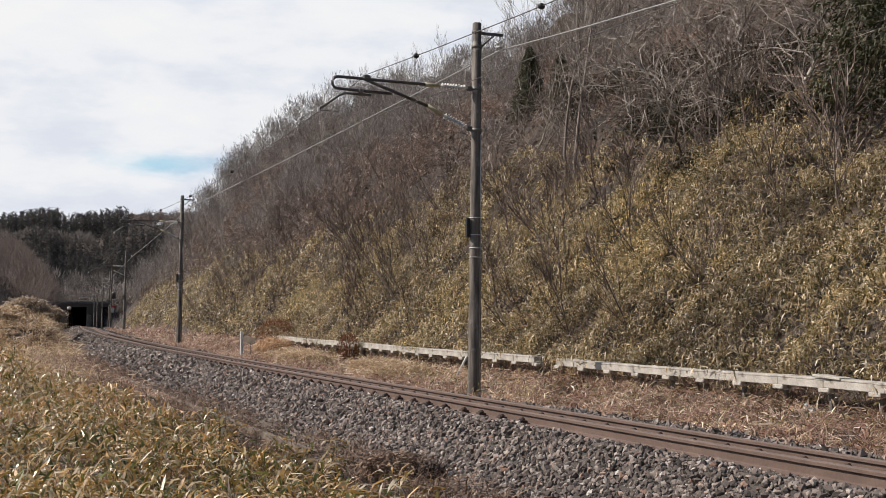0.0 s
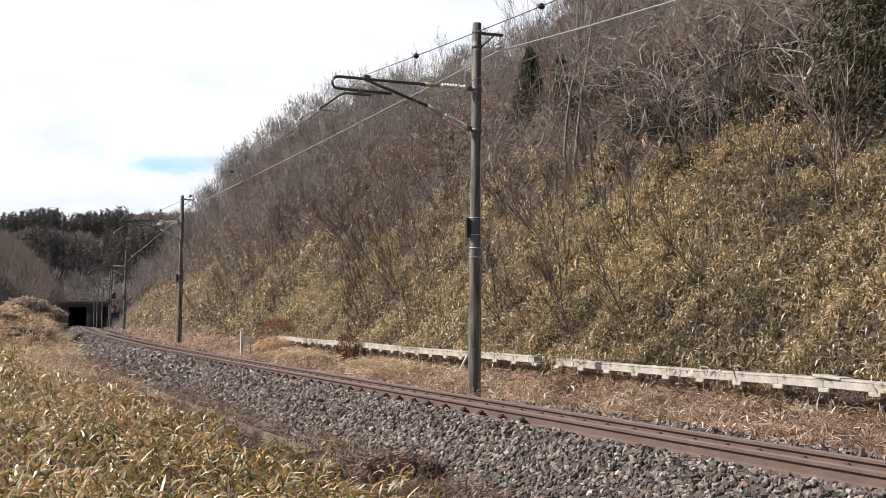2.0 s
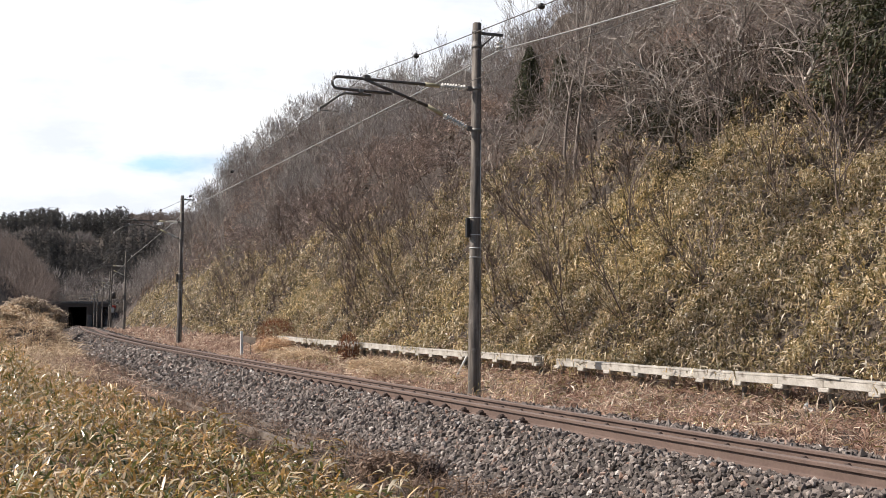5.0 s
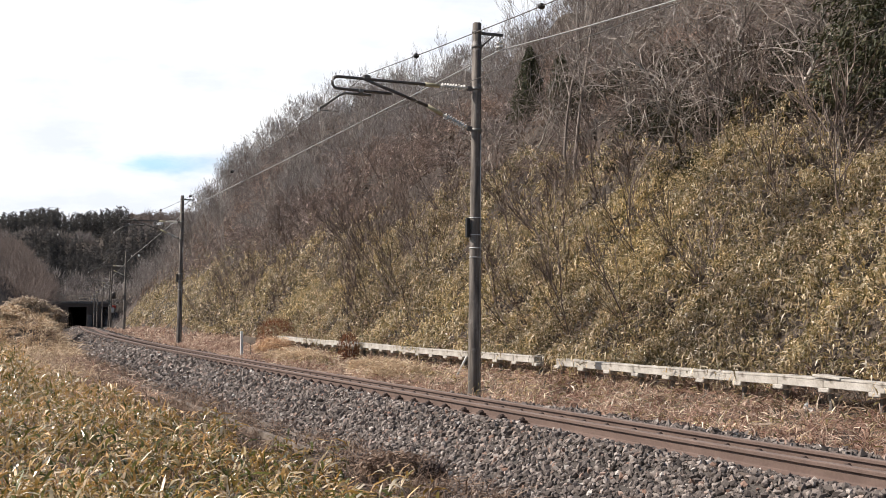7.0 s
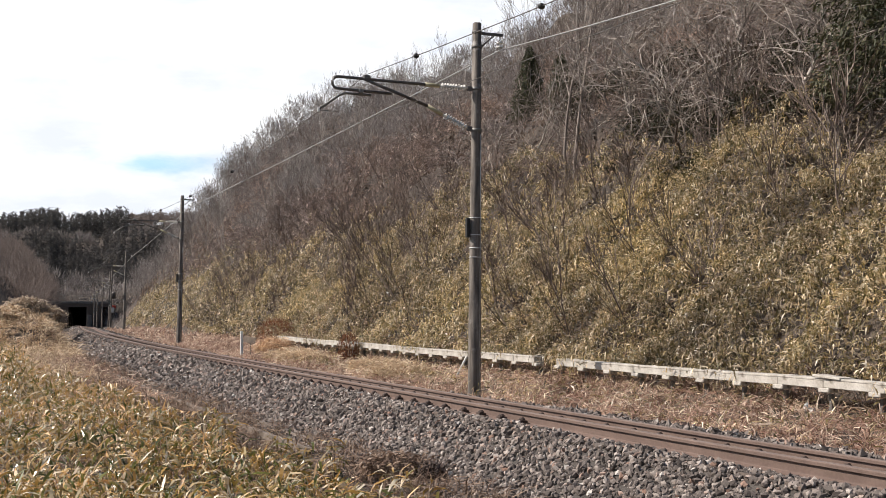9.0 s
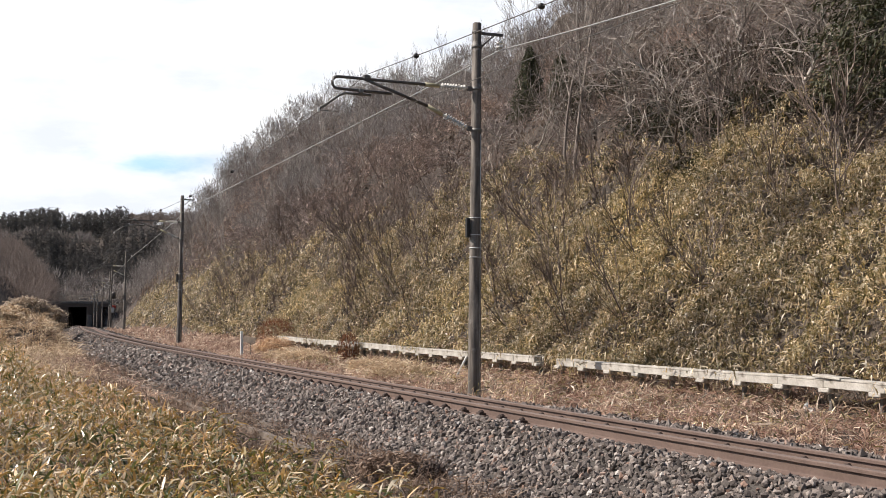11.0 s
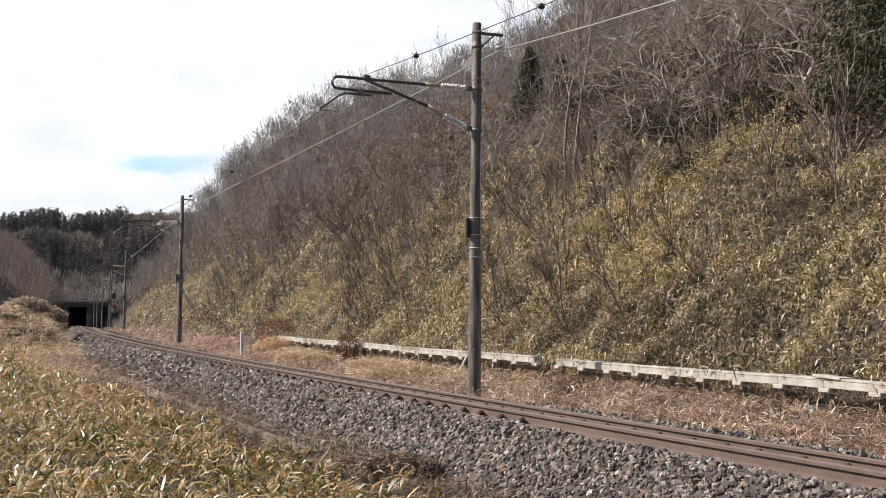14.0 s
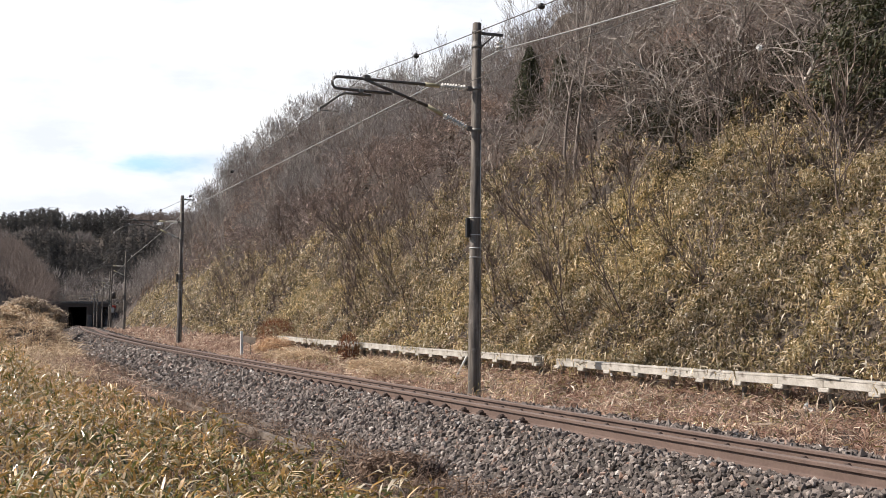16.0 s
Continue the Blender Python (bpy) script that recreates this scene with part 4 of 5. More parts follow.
def build_dead_grass():
    rng = np.random.default_rng(41)

    def strip(name, label, material, areas):
        pile = Pile()
        for s0, s1, d0, d1, n, per, length, width, lay in areas:
            s, d = rng.uniform(s0, s1, n), rng.uniform(d0, d1, n)
            keep = (wave(s, d, 1.6, 12) > -0.8 + rng.normal(0, 0.3, n)) & (np.hypot(s - 23.9, d - 3.8) > 0.75)
            keep &= ~((np.abs(d + 1.74) < 0.36) & (s > 15) & (s < 38) & (rng.uniform(0, 1, n) < 0.42))
            v, f = tufts(rng, s[keep], d[keep], per, length, width, lay, True)
            pile.add(v, f)
        tagged(solid(name, pile.mesh(name), material), label, "grass", kind="stuff")

    strip("lineside_dead_grass", "straw-coloured and rusty dead grass beside the track", STRAW,
          [(-6, 8, 3.35, 7.2, 700, 11, 0.42, 0.018, 1.2), (8, 34, 3.35, 7.2, 3800, 12, 0.43, 0.0155, 0.85), (34, 75, 3.0, 7.4, 2800, 11, 0.48, 0.022, 0.9), (23, 75, 2.3, 3.4, 1000, 10, 0.34, 0.014, 1.2), (25, 64, -4.9, -1.8, 1700, 10, 0.43, 0.016, 1.0), (75, 160, 2.9, 7.6, 1300, 9, 0.6, 0.05, 1.1),
           (24, 70, 7.0, 9.5, 700, 10, 0.6, 0.02, 0.8), (3, 26, -8.5, -3.2, 2000, 7, 0.55, 0.011, 0.7)])
    strip("bankside_dead_grass", "dull brown withered grass along the drain", DULL_STRAW,
          [(5, 26, -3.7, -1.30, 4200, 9, 0.37, 0.010, 0.9), (26, 75, -3.6, -1.4, 2400, 9, 0.36, 0.015, 0.9), (12, 40, 2.7, 3.6, 500, 8, 0.18, 0.010, 1.0), (9, 56, 6.85, 7.75, 2300, 9, 0.42, 0.013, 0.5)])
    strip("plume_grass", "pale dry plume grass heaped on the bank", PALE_STRAW,
          [(52, 84, -12, -1.9, 2900, 11, 0.9, 0.031, 0.7), (34, 62, -9, -2.6, 1300, 10, 0.6, 0.020, 0.9), (80, 115, -12, -2.0, 800, 9, 0.9, 0.05, 0.7)])


def twig_crowns(rng, centres, radii, per, length, width):
    """Rounded bare crowns: fine twigs pointing out and up inside ellipsoids."""
    n = len(centres)
    u = rng.normal(0, 1, (n * per, 3))
    u /= np.linalg.norm(u, axis=1)[:, None]
    u[:, 2] = np.where(u[:, 2] < -0.3, -u[:, 2], u[:, 2])
    r = np.repeat(radii, per, 0)
    base = np.repeat(centres, per, 0) + u * r * (rng.uniform(0.0, 1, n * per) ** 0.45)[:, None] * 0.85
    way = u * 0.55 + np.array([0, 0, 0.75]) + rng.normal(0, 0.32, (n * per, 3))
    way /= np.linalg.norm(way, axis=1)[:, None]
    tip = base + way * (length * rng.uniform(0.5, 1.3, n * per))[:, None]
    v, f = stick_arrays(base, tip, width * rng.uniform(0.6, 1.4, n * per))
    return v.astype(np.float32), f


def build_stones():
    rng = np.random.default_rng(51)
    # rough lumps with their corners knocked about: a finer one near, a blockier one far off
    g = (1 + 5 ** 0.5) / 2
    fine_v = np.array([(-1, g, 0), (1, g, 0), (-1, -g, 0), (1, -g, 0), (0, -1, g), (0, 1, g), (0, -1, -g), (0, 1, -g), (g, 0, -1), (g, 0, 1), (-g, 0, -1), (-g, 0, 1)]) / 1.9
    fine_f = np.array([(0, 11, 5), (0, 5, 1), (0, 1, 7), (0, 7, 10), (0, 10, 11), (1, 5, 9), (5, 11, 4), (11, 10, 2), (10, 7, 6), (7, 1, 8),
                       (3, 9, 4), (3, 4, 2), (3, 2, 6), (3, 6, 8), (3, 8, 9), (4, 9, 5), (2, 4, 11), (6, 2, 10), (8, 6, 7), (9, 8, 1)])
    block_v = np.array([(1, 0.2, 0), (-1, -0.1, 0.2), (0.1, 1, 0), (-0.2, -1, 0), (0.2, 0, 1), (0, -0.2, -1)], float) * 1.12
    block_f = np.array([(0, 2, 4), (2, 1, 4), (1, 3, 4), (3, 0, 4), (2, 0, 5), (1, 2, 5), (3, 1, 5), (0, 3, 5)])

    def heap(s, d, size, z, fine=True):
        n = len(s)
        iv, jf = (fine_v, fine_f) if fine else (block_v, block_f)
        jit = iv[None] * (1 + rng.uniform(-0.45, 0.35, (n, len(iv), 1)))
        jit = jit * (rng.uniform(0.5, 1.3, (n, 1, 3)) * size[:, None, None])
        a = rng.uniform(0, 6.3, n)
        b = rng.uniform(-1.2, 1.2, n)
        c, si = np.cos(a)[:, None], np.sin(a)[:, None]
        x, y, zz = jit[..., 0], jit[..., 1], jit[..., 2]
        y, zz = y * np.cos(b)[:, None] - zz * np.sin(b)[:, None], y * np.sin(b)[:, None] + zz * np.cos(b)[:, None]
        px, py = plan(s, d)
        v = np.stack([c * x - si * y + px[:, None], si * x + c * y + py[:, None], zz + z[:, None]], -1).reshape(-1, 3)
        return v.astype(np.float32), (np.arange(n)[:, None, None] * len(iv) + jf[None]).reshape(-1, 3)

    pile = Pile()
    for s0, s1, d0, d1, n, size in ((5, 18, -1.75, -0.1, 14000, 0.0298), (18, 32, -1.55, -0.08, 12000, 0.038), (32, 60, -1.5, -0.08, 8000, 0.056), (60, 115, -1.5, -0.1, 4500, 0.07),
                                    (6, 40, 1.25, 3.6, 8500, 0.041), (40, 100, 1.25, 3.2, 2500, 0.058), (8, 20, -3.0, -1.7, 500, 0.03), (-6, 5, -1.6, -0.1, 1500, 0.05), (-6, 6, 1.25, 3.6, 900, 0.05)):
        s, d = rng.uniform(s0, s1, n), rng.uniform(d0, d1, n)
        sz = size * rng.uniform(0.65, 1.35, n)
        z = np.maximum(ballast_z(s, d), ground_z(s, d)) + sz * rng.uniform(-0.3, 0.75, n)
        z = np.where((d > -0.16) & (d < 0.2), np.minimum(z, -0.005), z)
        v, f = heap(s, d, sz, z, s0 == 5)
        pile.add(v, [f])
    solid("loose_stones", pile.mesh("loose_stones"), STONE, ballast, "grey and brown crushed stones")["kind"] = "stuff"
    # the stones nearest the bank, each by itself
    shapes = []
    for _ in range(12):
        v, f = heap(np.zeros(1), np.zeros(1), np.array([1.0]), np.zeros(1))
        shapes.append(mesh_np("stone", v - v.mean(0), [f]))
    for i in range(300):
        s, d = rng.uniform(8.5, 13.5), rng.uniform(-1.35, -0.3)
        z = float(ballast_z(s, d)) + 0.02
        p = P(s, d, z)
        k = 0.036 * rng.uniform(0.7, 1.3)
        ob = solid("stone", shapes[i % 12], STONE, ballast, m=pose(p.x, p.y, p.z, rng.uniform(0, 90), rng.uniform(0, 90), rng.uniform(0, 360)) @ Matrix.Diagonal((k, k, k, 1)))


build_slope_sasa()
build_near_sasa()
build_dead_grass()


# ---- brush, distance ----
def build_brush():
    rng = np.random.default_rng(61)
    pile = Pile()
    for s0, s1, d0, d1, n, length, width in ((12, 45, 11, 38, 24000, 0.75, 0.0085), (45, 85, 8.5, 42, 36000, 0.72, 0.015), (85, 140, 8.5, 44, 22000, 0.75, 0.024),
                                             (140, 260, 8, 46, 16000, 1.8, 0.060)):
        s, d = rng.uniform(s0, s1, n), d0 + (d1 - d0) * rng.beta(1.0, 1.3, n)
        keep = (d > 10.6 - 1.2 * smooth(40, 50, s) * smooth(115, 90, s) + 2.5 * smooth(66, 52, s) + 0.9 * smooth(28, 34, s) * smooth(56, 46, s) + 0.5 * np.sin(s * 0.5) + rng.normal(0, 1.5, n)) & (wave(s, d, 1.1, 17) > -0.25 + rng.normal(0, 0.35, n))
        s, d = s[keep], d[keep]
        h = length * (1 + 0.5 * wave(s, d, 0.7, 14))
        v, f = blade_arrays(rng, on_ground(s, d, ground_z(s, d) - 0.05), len(s), h, width, 1.7)
        pile.add(v.astype(np.float32), f)
    # leaf litter under it all
    n = 36000
    s, d = rng.uniform(8, 100, n), 7.2 + 30 * rng.beta(1.0, 1.6, n)
    v, f = leaf_arrays(rng, on_ground(s, d, ground_z(s, d) + 0.10 * rng.uniform(0, 1, n)), n, 0.16 * (1 + s / 70), 0.062 * (1 + s / 70), (-0.6, 0.9), 0.3, kite=True)
    litter = Pile()
    litter.add(v.astype(np.float32), f)
    tagged(solid("leaf_litter", litter.mesh("leaf_litter"), LITTER), "brown fallen leaves under the shrubs", "leaf litter", kind="stuff")
    pale = Pile()
    # fuzzy crowns of the woods
    for s0, s1, d0, d1, n, per, rad, up, length, width in ((50, 95, 21, 44, 130, 260, 1.5, 1.5, 0.40, 0.0125), (92, 150, 14, 44, 330, 230, 1.7, 1.6, 0.44, 0.027), (150, 255, 10, 42, 200, 130, 2.4, 2.9, 0.70, 0.048)):
        s, d = rng.uniform(s0, s1, n), rng.uniform(d0, d1, n)
        c = on_ground(s, d, ground_z(s, d) + up * rng.uniform(0.25, 1.35, n))
        rr = rad * rng.uniform(0.7, 1.2, n)
        v, f = twig_crowns(rng, c, np.stack([rr, rr, rr * 1.15], -1), per, length, width)
        pale.add(v, f)
    rise = Pile()
    for s0, s1, d0, d1, n, per, rad, up, length, width in ((112, 205, -19, -3.8, 150, 420, 2.5, 3.2, 0.50, 0.024), (152, 215, -7.5, -3.6, 42, 420, 1.9, 4.4, 0.5, 0.028), (322, 420, -60, 45, 90, 120, 3.0, 3.2, 1.8, 0.10), (530, 546, -75, 70, 110, 90, 2.6, 2.6, 2.0, 0.18)):
        s, d = rng.uniform(s0, s1, n), rng.uniform(d0, d1, n)
        c = on_ground(s, d, ground_z(s, d) + up * rng.uniform(0.75, 1.2, n))
        rr = rad * rng.uniform(0.7, 1.2, n)
        v, f = twig_crowns(rng, c, np.stack([rr, rr, rr * 1.15], -1), per, length, width)
        (rise if s0 < 200 else pale).add(v, f)
    for s0, s1, d0, d1, n, length, width in ((108, 215, -22, -2.4, 5000, 0.9, 0.024), (320, 420, -60, 40, 9000, 3.0, 0.14), (215, 320, -18, -7, 5000, 1.5, 0.07), (240, 330, 7, 30, 5000, 1.6, 0.07)):
        s, d = rng.uniform(s0, s1, n), rng.uniform(d0, d1, n)
        v, f = blade_arrays(rng, on_ground(s, d, ground_z(s, d) - 0.05), n, length, width, 0.9)
        (rise if s0 == 108 else pale).add(v.astype(np.float32), f)
    # rounded mounds of tangled vines and bramble over the middle slope
    tangle = Pile()
    for s0, s1, d0, d1, n, per, rad, length, width in ((26, 60, 11.5, 25, 170, 260, 0.95, 0.36, 0.011), (60, 100, 10, 27, 150, 330, 1.7, 0.50, 0.021), (100, 160, 9.5, 22, 110, 170, 1.7, 0.7, 0.030)):
        s, d = rng.uniform(s0, s1, n), rng.uniform(d0, d1, n)
        keep = d > 11.2 + 1.5 * smooth(40, 50, s) * smooth(105, 80, s) + 2.5 * smooth(66, 52, s)
        s, d = s[keep], d[keep]
        n = len(s)
        rr = np.repeat(rad * rng.uniform(0.55, 1.3, n), per)
        u = rng.normal(0, 1, (n * per, 3))
        u /= np.linalg.norm(u, axis=1)[:, None]
        u[:, 2] = np.abs(u[:, 2])
        lump = 1 + 0.28 * np.sin(u[:, 0] * 5 + rr * 9) * np.cos(u[:, 1] * 6)
        base = np.repeat(on_ground(s, d, ground_z(s, d) - 0.1), per, 0) + u * (rr * lump * rng.uniform(0.72, 1.0, n * per))[:, None] * np.array([1, 1, 1.05])
        way = np.cross(u, rng.normal(0, 1, (n * per, 3))) + 0.35 * u - np.array([0, 0, 0.15])
        way /= np.linalg.norm(way, axis=1)[:, None]
        v, f = stick_arrays(base, base + way * (length * rng.uniform(0.5, 1.4, n * per))[:, None], width * rng.uniform(0.6, 1.5, n * per))
        tangle.add(v.astype(np.float32), f)
    tagged(solid("vine_tangle", tangle.mesh("vine_tangle"), TANGLE), "rounded mounds of tangled brown vines on the slope", "shrubs", kind="stuff")
    # dark evergreen undergrowth, added as shading behind the spreading trees
    shade = Pile()
    for s, d, r, h in ((27.5, 15.2, 1.1, 1.0), (29.5, 15.2, 1.3, 1.2), (31.5, 15.6, 1.2, 1.3), (33.5, 15.8, 1.4, 1.3), (36.0, 16.2, 1.3, 1.2), (38.5, 16.6, 1.2, 1.1), (30.0, 17.2, 1.3, 1.4), (34.5, 18.2, 1.4, 1.4), (39.5, 18.6, 1.5, 1.5), (45.0, 19.5, 1.5, 1.5), (26.5, 14.4, 0.9, 0.8), (33.0, 14.5, 1.0, 0.8), (30.5, 14.0, 0.9, 0.7), (37.5, 15.0, 1.1, 0.8), (53.0, 21.0, 1.4, 1.8), (51.0, 20.5, 1.4, 1.6)):
        n = 1300
        u = rng.normal(0, 1, (n, 3))
        u /= np.linalg.norm(u, axis=1)[:, None]
        u[:, 2] = np.abs(u[:, 2])
        c = np.array(P(s, d, gz(s, d)))
        base = c + u * (rng.uniform(0.3, 1, n) ** 0.5 * (1 + 0.3 * np.sin(u[:, 0] * 6 + s) * np.sin(u[:, 1] * 7)))[:, None] * np.array([r, r, h])
        v, f = leaf_arrays(rng, base, n, 0.17, 0.06, (-0.8, 0.9), 0.5, kite=True)
        shade.add(v.astype(np.float32), f)
    tagged(solid("evergreen_undergrowth", shade.mesh("evergreen_undergrowth"), UNDERGROWTH), "dark evergreen undergrowth added as shading beneath the bare trees", "shrubs", kind="stuff")
    tagged(solid("rise_crowns", rise.mesh("rise_crowns"), FAR_TWIG), "brown twiggy crowns on the rise across the line", "woods", kind="stuff")
    tagged(solid("bare_crowns", pale.mesh("bare_crowns"), FAR_BRUSH), "pale grey-brown twiggy crowns of the bare woods", "woods", kind="stuff")
    tagged(solid("hillside_brush", pile.mesh("hillside_brush"), BRUSH), "dry brown brush and withered stems over the hillside", "brush", kind="stuff")


def conifer(rng, h, r):
    """A far conifer: a thin stem in a ragged, blunt-topped crown of needle sprays."""
    p = Pile()
    v, f = tube_np([(0, 0, -1), (0, 0, h * 0.5), (0, 0, h * 0.97)], [0.18, 0.12, 0.03], 4)
    p.add(v, [f])
    n = 50
    t = rng.uniform(0, 1, n)
    a = rng.uniform(0, 2 * math.pi, n)
    q = r * (0.06 + 1.05 * (1 - t) ** 0.85) * rng.uniform(0.25, 1.0, n)
    base = np.stack([np.cos(a) * q * 0.6, np.sin(a) * q * 0.6, h * (0.12 + 0.84 * t)], -1)
    v, f = leaf_arrays(rng, base, n, 1.7 * (1.1 - 0.6 * t), 0.9, (-0.7, 0.7), 0.4, a + rng.normal(0, 0.5, n), True)
    p.add(v, f)
    return p.arrays()


def build_far_conifers():
    rng = np.random.default_rng(71)
    kinds = [conifer(rng, 14, 2.5) for _ in range(8)]
    pile = Pile()
    for s0, s1, d0, d1, n, k in ((548, 612, -85, 22, 1000, 0.74), (452, 528, -60, 38, 950, 0.74)):
        for i in range(n):
            s, d = rng.uniform(s0, s1), rng.uniform(d0, d1)
            if s < 540 and (s - 452) / 78 < (d - 28) / 18:
                continue
            x, y = plan(s, d)
            scatter(pile, kinds[i % 8], (float(x), float(y), gz(s, d) - 0.5), rng.uniform(0, 6.3), k * rng.uniform(0.7, 1.15), 1.0)
    tagged(solid("conifer_plantation", pile.mesh("conifer_plantation"), HAZY_CONIFER), "dark conifer plantation on the far hill, greyed by painted haze", "conifer wood", kind="stuff")
    pile = Pile()
    for s0, s1, d0, d1, n in ((530, 546, -75, 60, 25), (545, 600, 23, 62, 25)):
        for i in range(n):
            s, d = rng.uniform(s0, s1), rng.uniform(d0, d1)
            x, y = plan(s, d)
            scatter(pile, TALL[i % 6], (float(x), float(y), gz(s, d) - 0.5), rng.uniform(0, 6.3), rng.uniform(0.7, 1.0))
    for s0, s1, d0, d1, n in ((545, 605, 22, 64, 120), (470, 520, 36, 60, 40)):
        s, d = rng.uniform(s0, s1, n), rng.uniform(d0, d1, n)
        c = on_ground(s, d, ground_z(s, d) + 2.6 * rng.uniform(0.5, 1.3, n))
        rr = 2.8 * rng.uniform(0.7, 1.2, n)
        v, f = twig_crowns(rng, c, np.stack([rr, rr, rr * 1.2], -1), 60, 1.6, 0.22)
        pile.add(v, f)
    tagged(solid("far_hill_woods", pile.mesh("far_hill_woods"), FAR_TWIG), "brown leafless trees between the conifers", "woods", kind="stuff")


def build_bridge():
    m = at(306, 0, float(grade(306)))
    br = thing("road_bridge", "grimy concrete road bridge, its shade coloured in, crossing over the railway", "bridge", m)
    # dark SLEEPER colour paints the backlit shade; the added length darkens the opening
    part("deck", boxed((19, 46.0, 0.9), pose(-1.2, 18.5, 4.95), 0.05), SLEEPER, br)
    for y in (-4.4, 41.3):
        part("parapet", boxed((19, 0.25, 0.55), pose(-1.2, y, 5.6), 0.03), DARK_CONCRETE, br, "paler concrete parapet")
    # abutments carry the same painted shade
    for x, w in ((-3.1, 3.2), (4.3, 3.4)):
        part("abutment", boxed((w, 45.8, 6.0), pose(x, 18.5, 1.5), 0.05), SLEEPER, br)
    part("wing_wall", boxed((0.5, 5.0, 3.4), pose(3.2, -6.8, 1.0, 0, 0, -8), 0.05), DARK_CONCRETE, br, "pale concrete wing wall")


def build_far_fittings():
    tr = thing("pole_transformer", "grey transformer can hung on a railway pole", "transformer", at(166.5, 4.1, -1.05) @ pose(0.36, -0.1, 4.5))
    part("can", turned([(0.02, -0.45), (0.26, -0.42), (0.28, 0.3), (0.24, 0.4), (0.05, 0.45)], 14), DARK_STEEL, tr)
    part("hanger", boxed((0.3, 0.08, 0.08), pose(-0.25, 0, 0.2), 0.01), STEEL, tr)
    sg = thing("line_sign", "small white plate on a railway pole", "sign", at(166.5, 4.1, -1.05) @ pose(0.25, -0.16, 2.6))
    part("plate", boxed((0.30, 0.03, 0.65), Matrix(), 0.01), WHITE, sg)
    part("stay", boxed((0.2, 0.05, 0.05), pose(-0.12, 0.05, 0), 0.01), STEEL, sg)
    rd = thing("red_marker", "small red marker plate beside the line", "marker", at(178.3, 4.9, -0.9))
    part("plate", boxed((0.5, 0.04, 0.4), pose(0, 0, 2.9), 0.01), RED, rd)
    part("post", boxed((0.07, 0.07, 3.2), pose(0, 0.06, 1.3), 0.01), STEEL, rd)
    wt = thing("line_insulators", "stack of white insulators on a railway pole", "insulator", at(178.3, 3.9, -1.2) @ pose(0, 0, 4.1))
    insulator("stack", (-0.1, 0, 0), (-0.1, 0, 1.5), wt, 7)
    part("foot_bracket", boxed((0.5, 0.12, 0.1), pose(0.1, 0, -0.03), 0.01), STEEL, wt)


# ---- single trees and shrubs ----
def bare_tree(label, s, d, h, r, seed, kids=(8, 5, 4), spread=0.7, base=0.4, lean=0.08, upward=0.4, name="bare_tree", material=None, turn=0.0, thin=0.007, tilt=0.0, wiggle=0.11, ratio=(0.42, 0.68)):
    rng = np.random.default_rng(seed)
    w, limbs, t = grow(rng, h, r, 3, lean, kids, spread, base, (8, 5, 3, 3), wiggle, thin, upward, ratio)
    p = P(s, d, gz(s, d) - 0.05)
    ob = thing(name, label, "tree", pose(p.x, p.y, p.z, 0, tilt, turn), group="bare trees on the slope")
    solid("trunk", w.mesh("trunk", True), material or PALE_BARK, ob)
    for v, f in limbs:
        solid("limb", mesh_np("limb", v, [f], True), material or PALE_BARK, ob)
    solid("crown", t.mesh("crown"), material or PALE_BARK, ob, "fine leafless twigs")["kind"] = "stuff"
    return ob


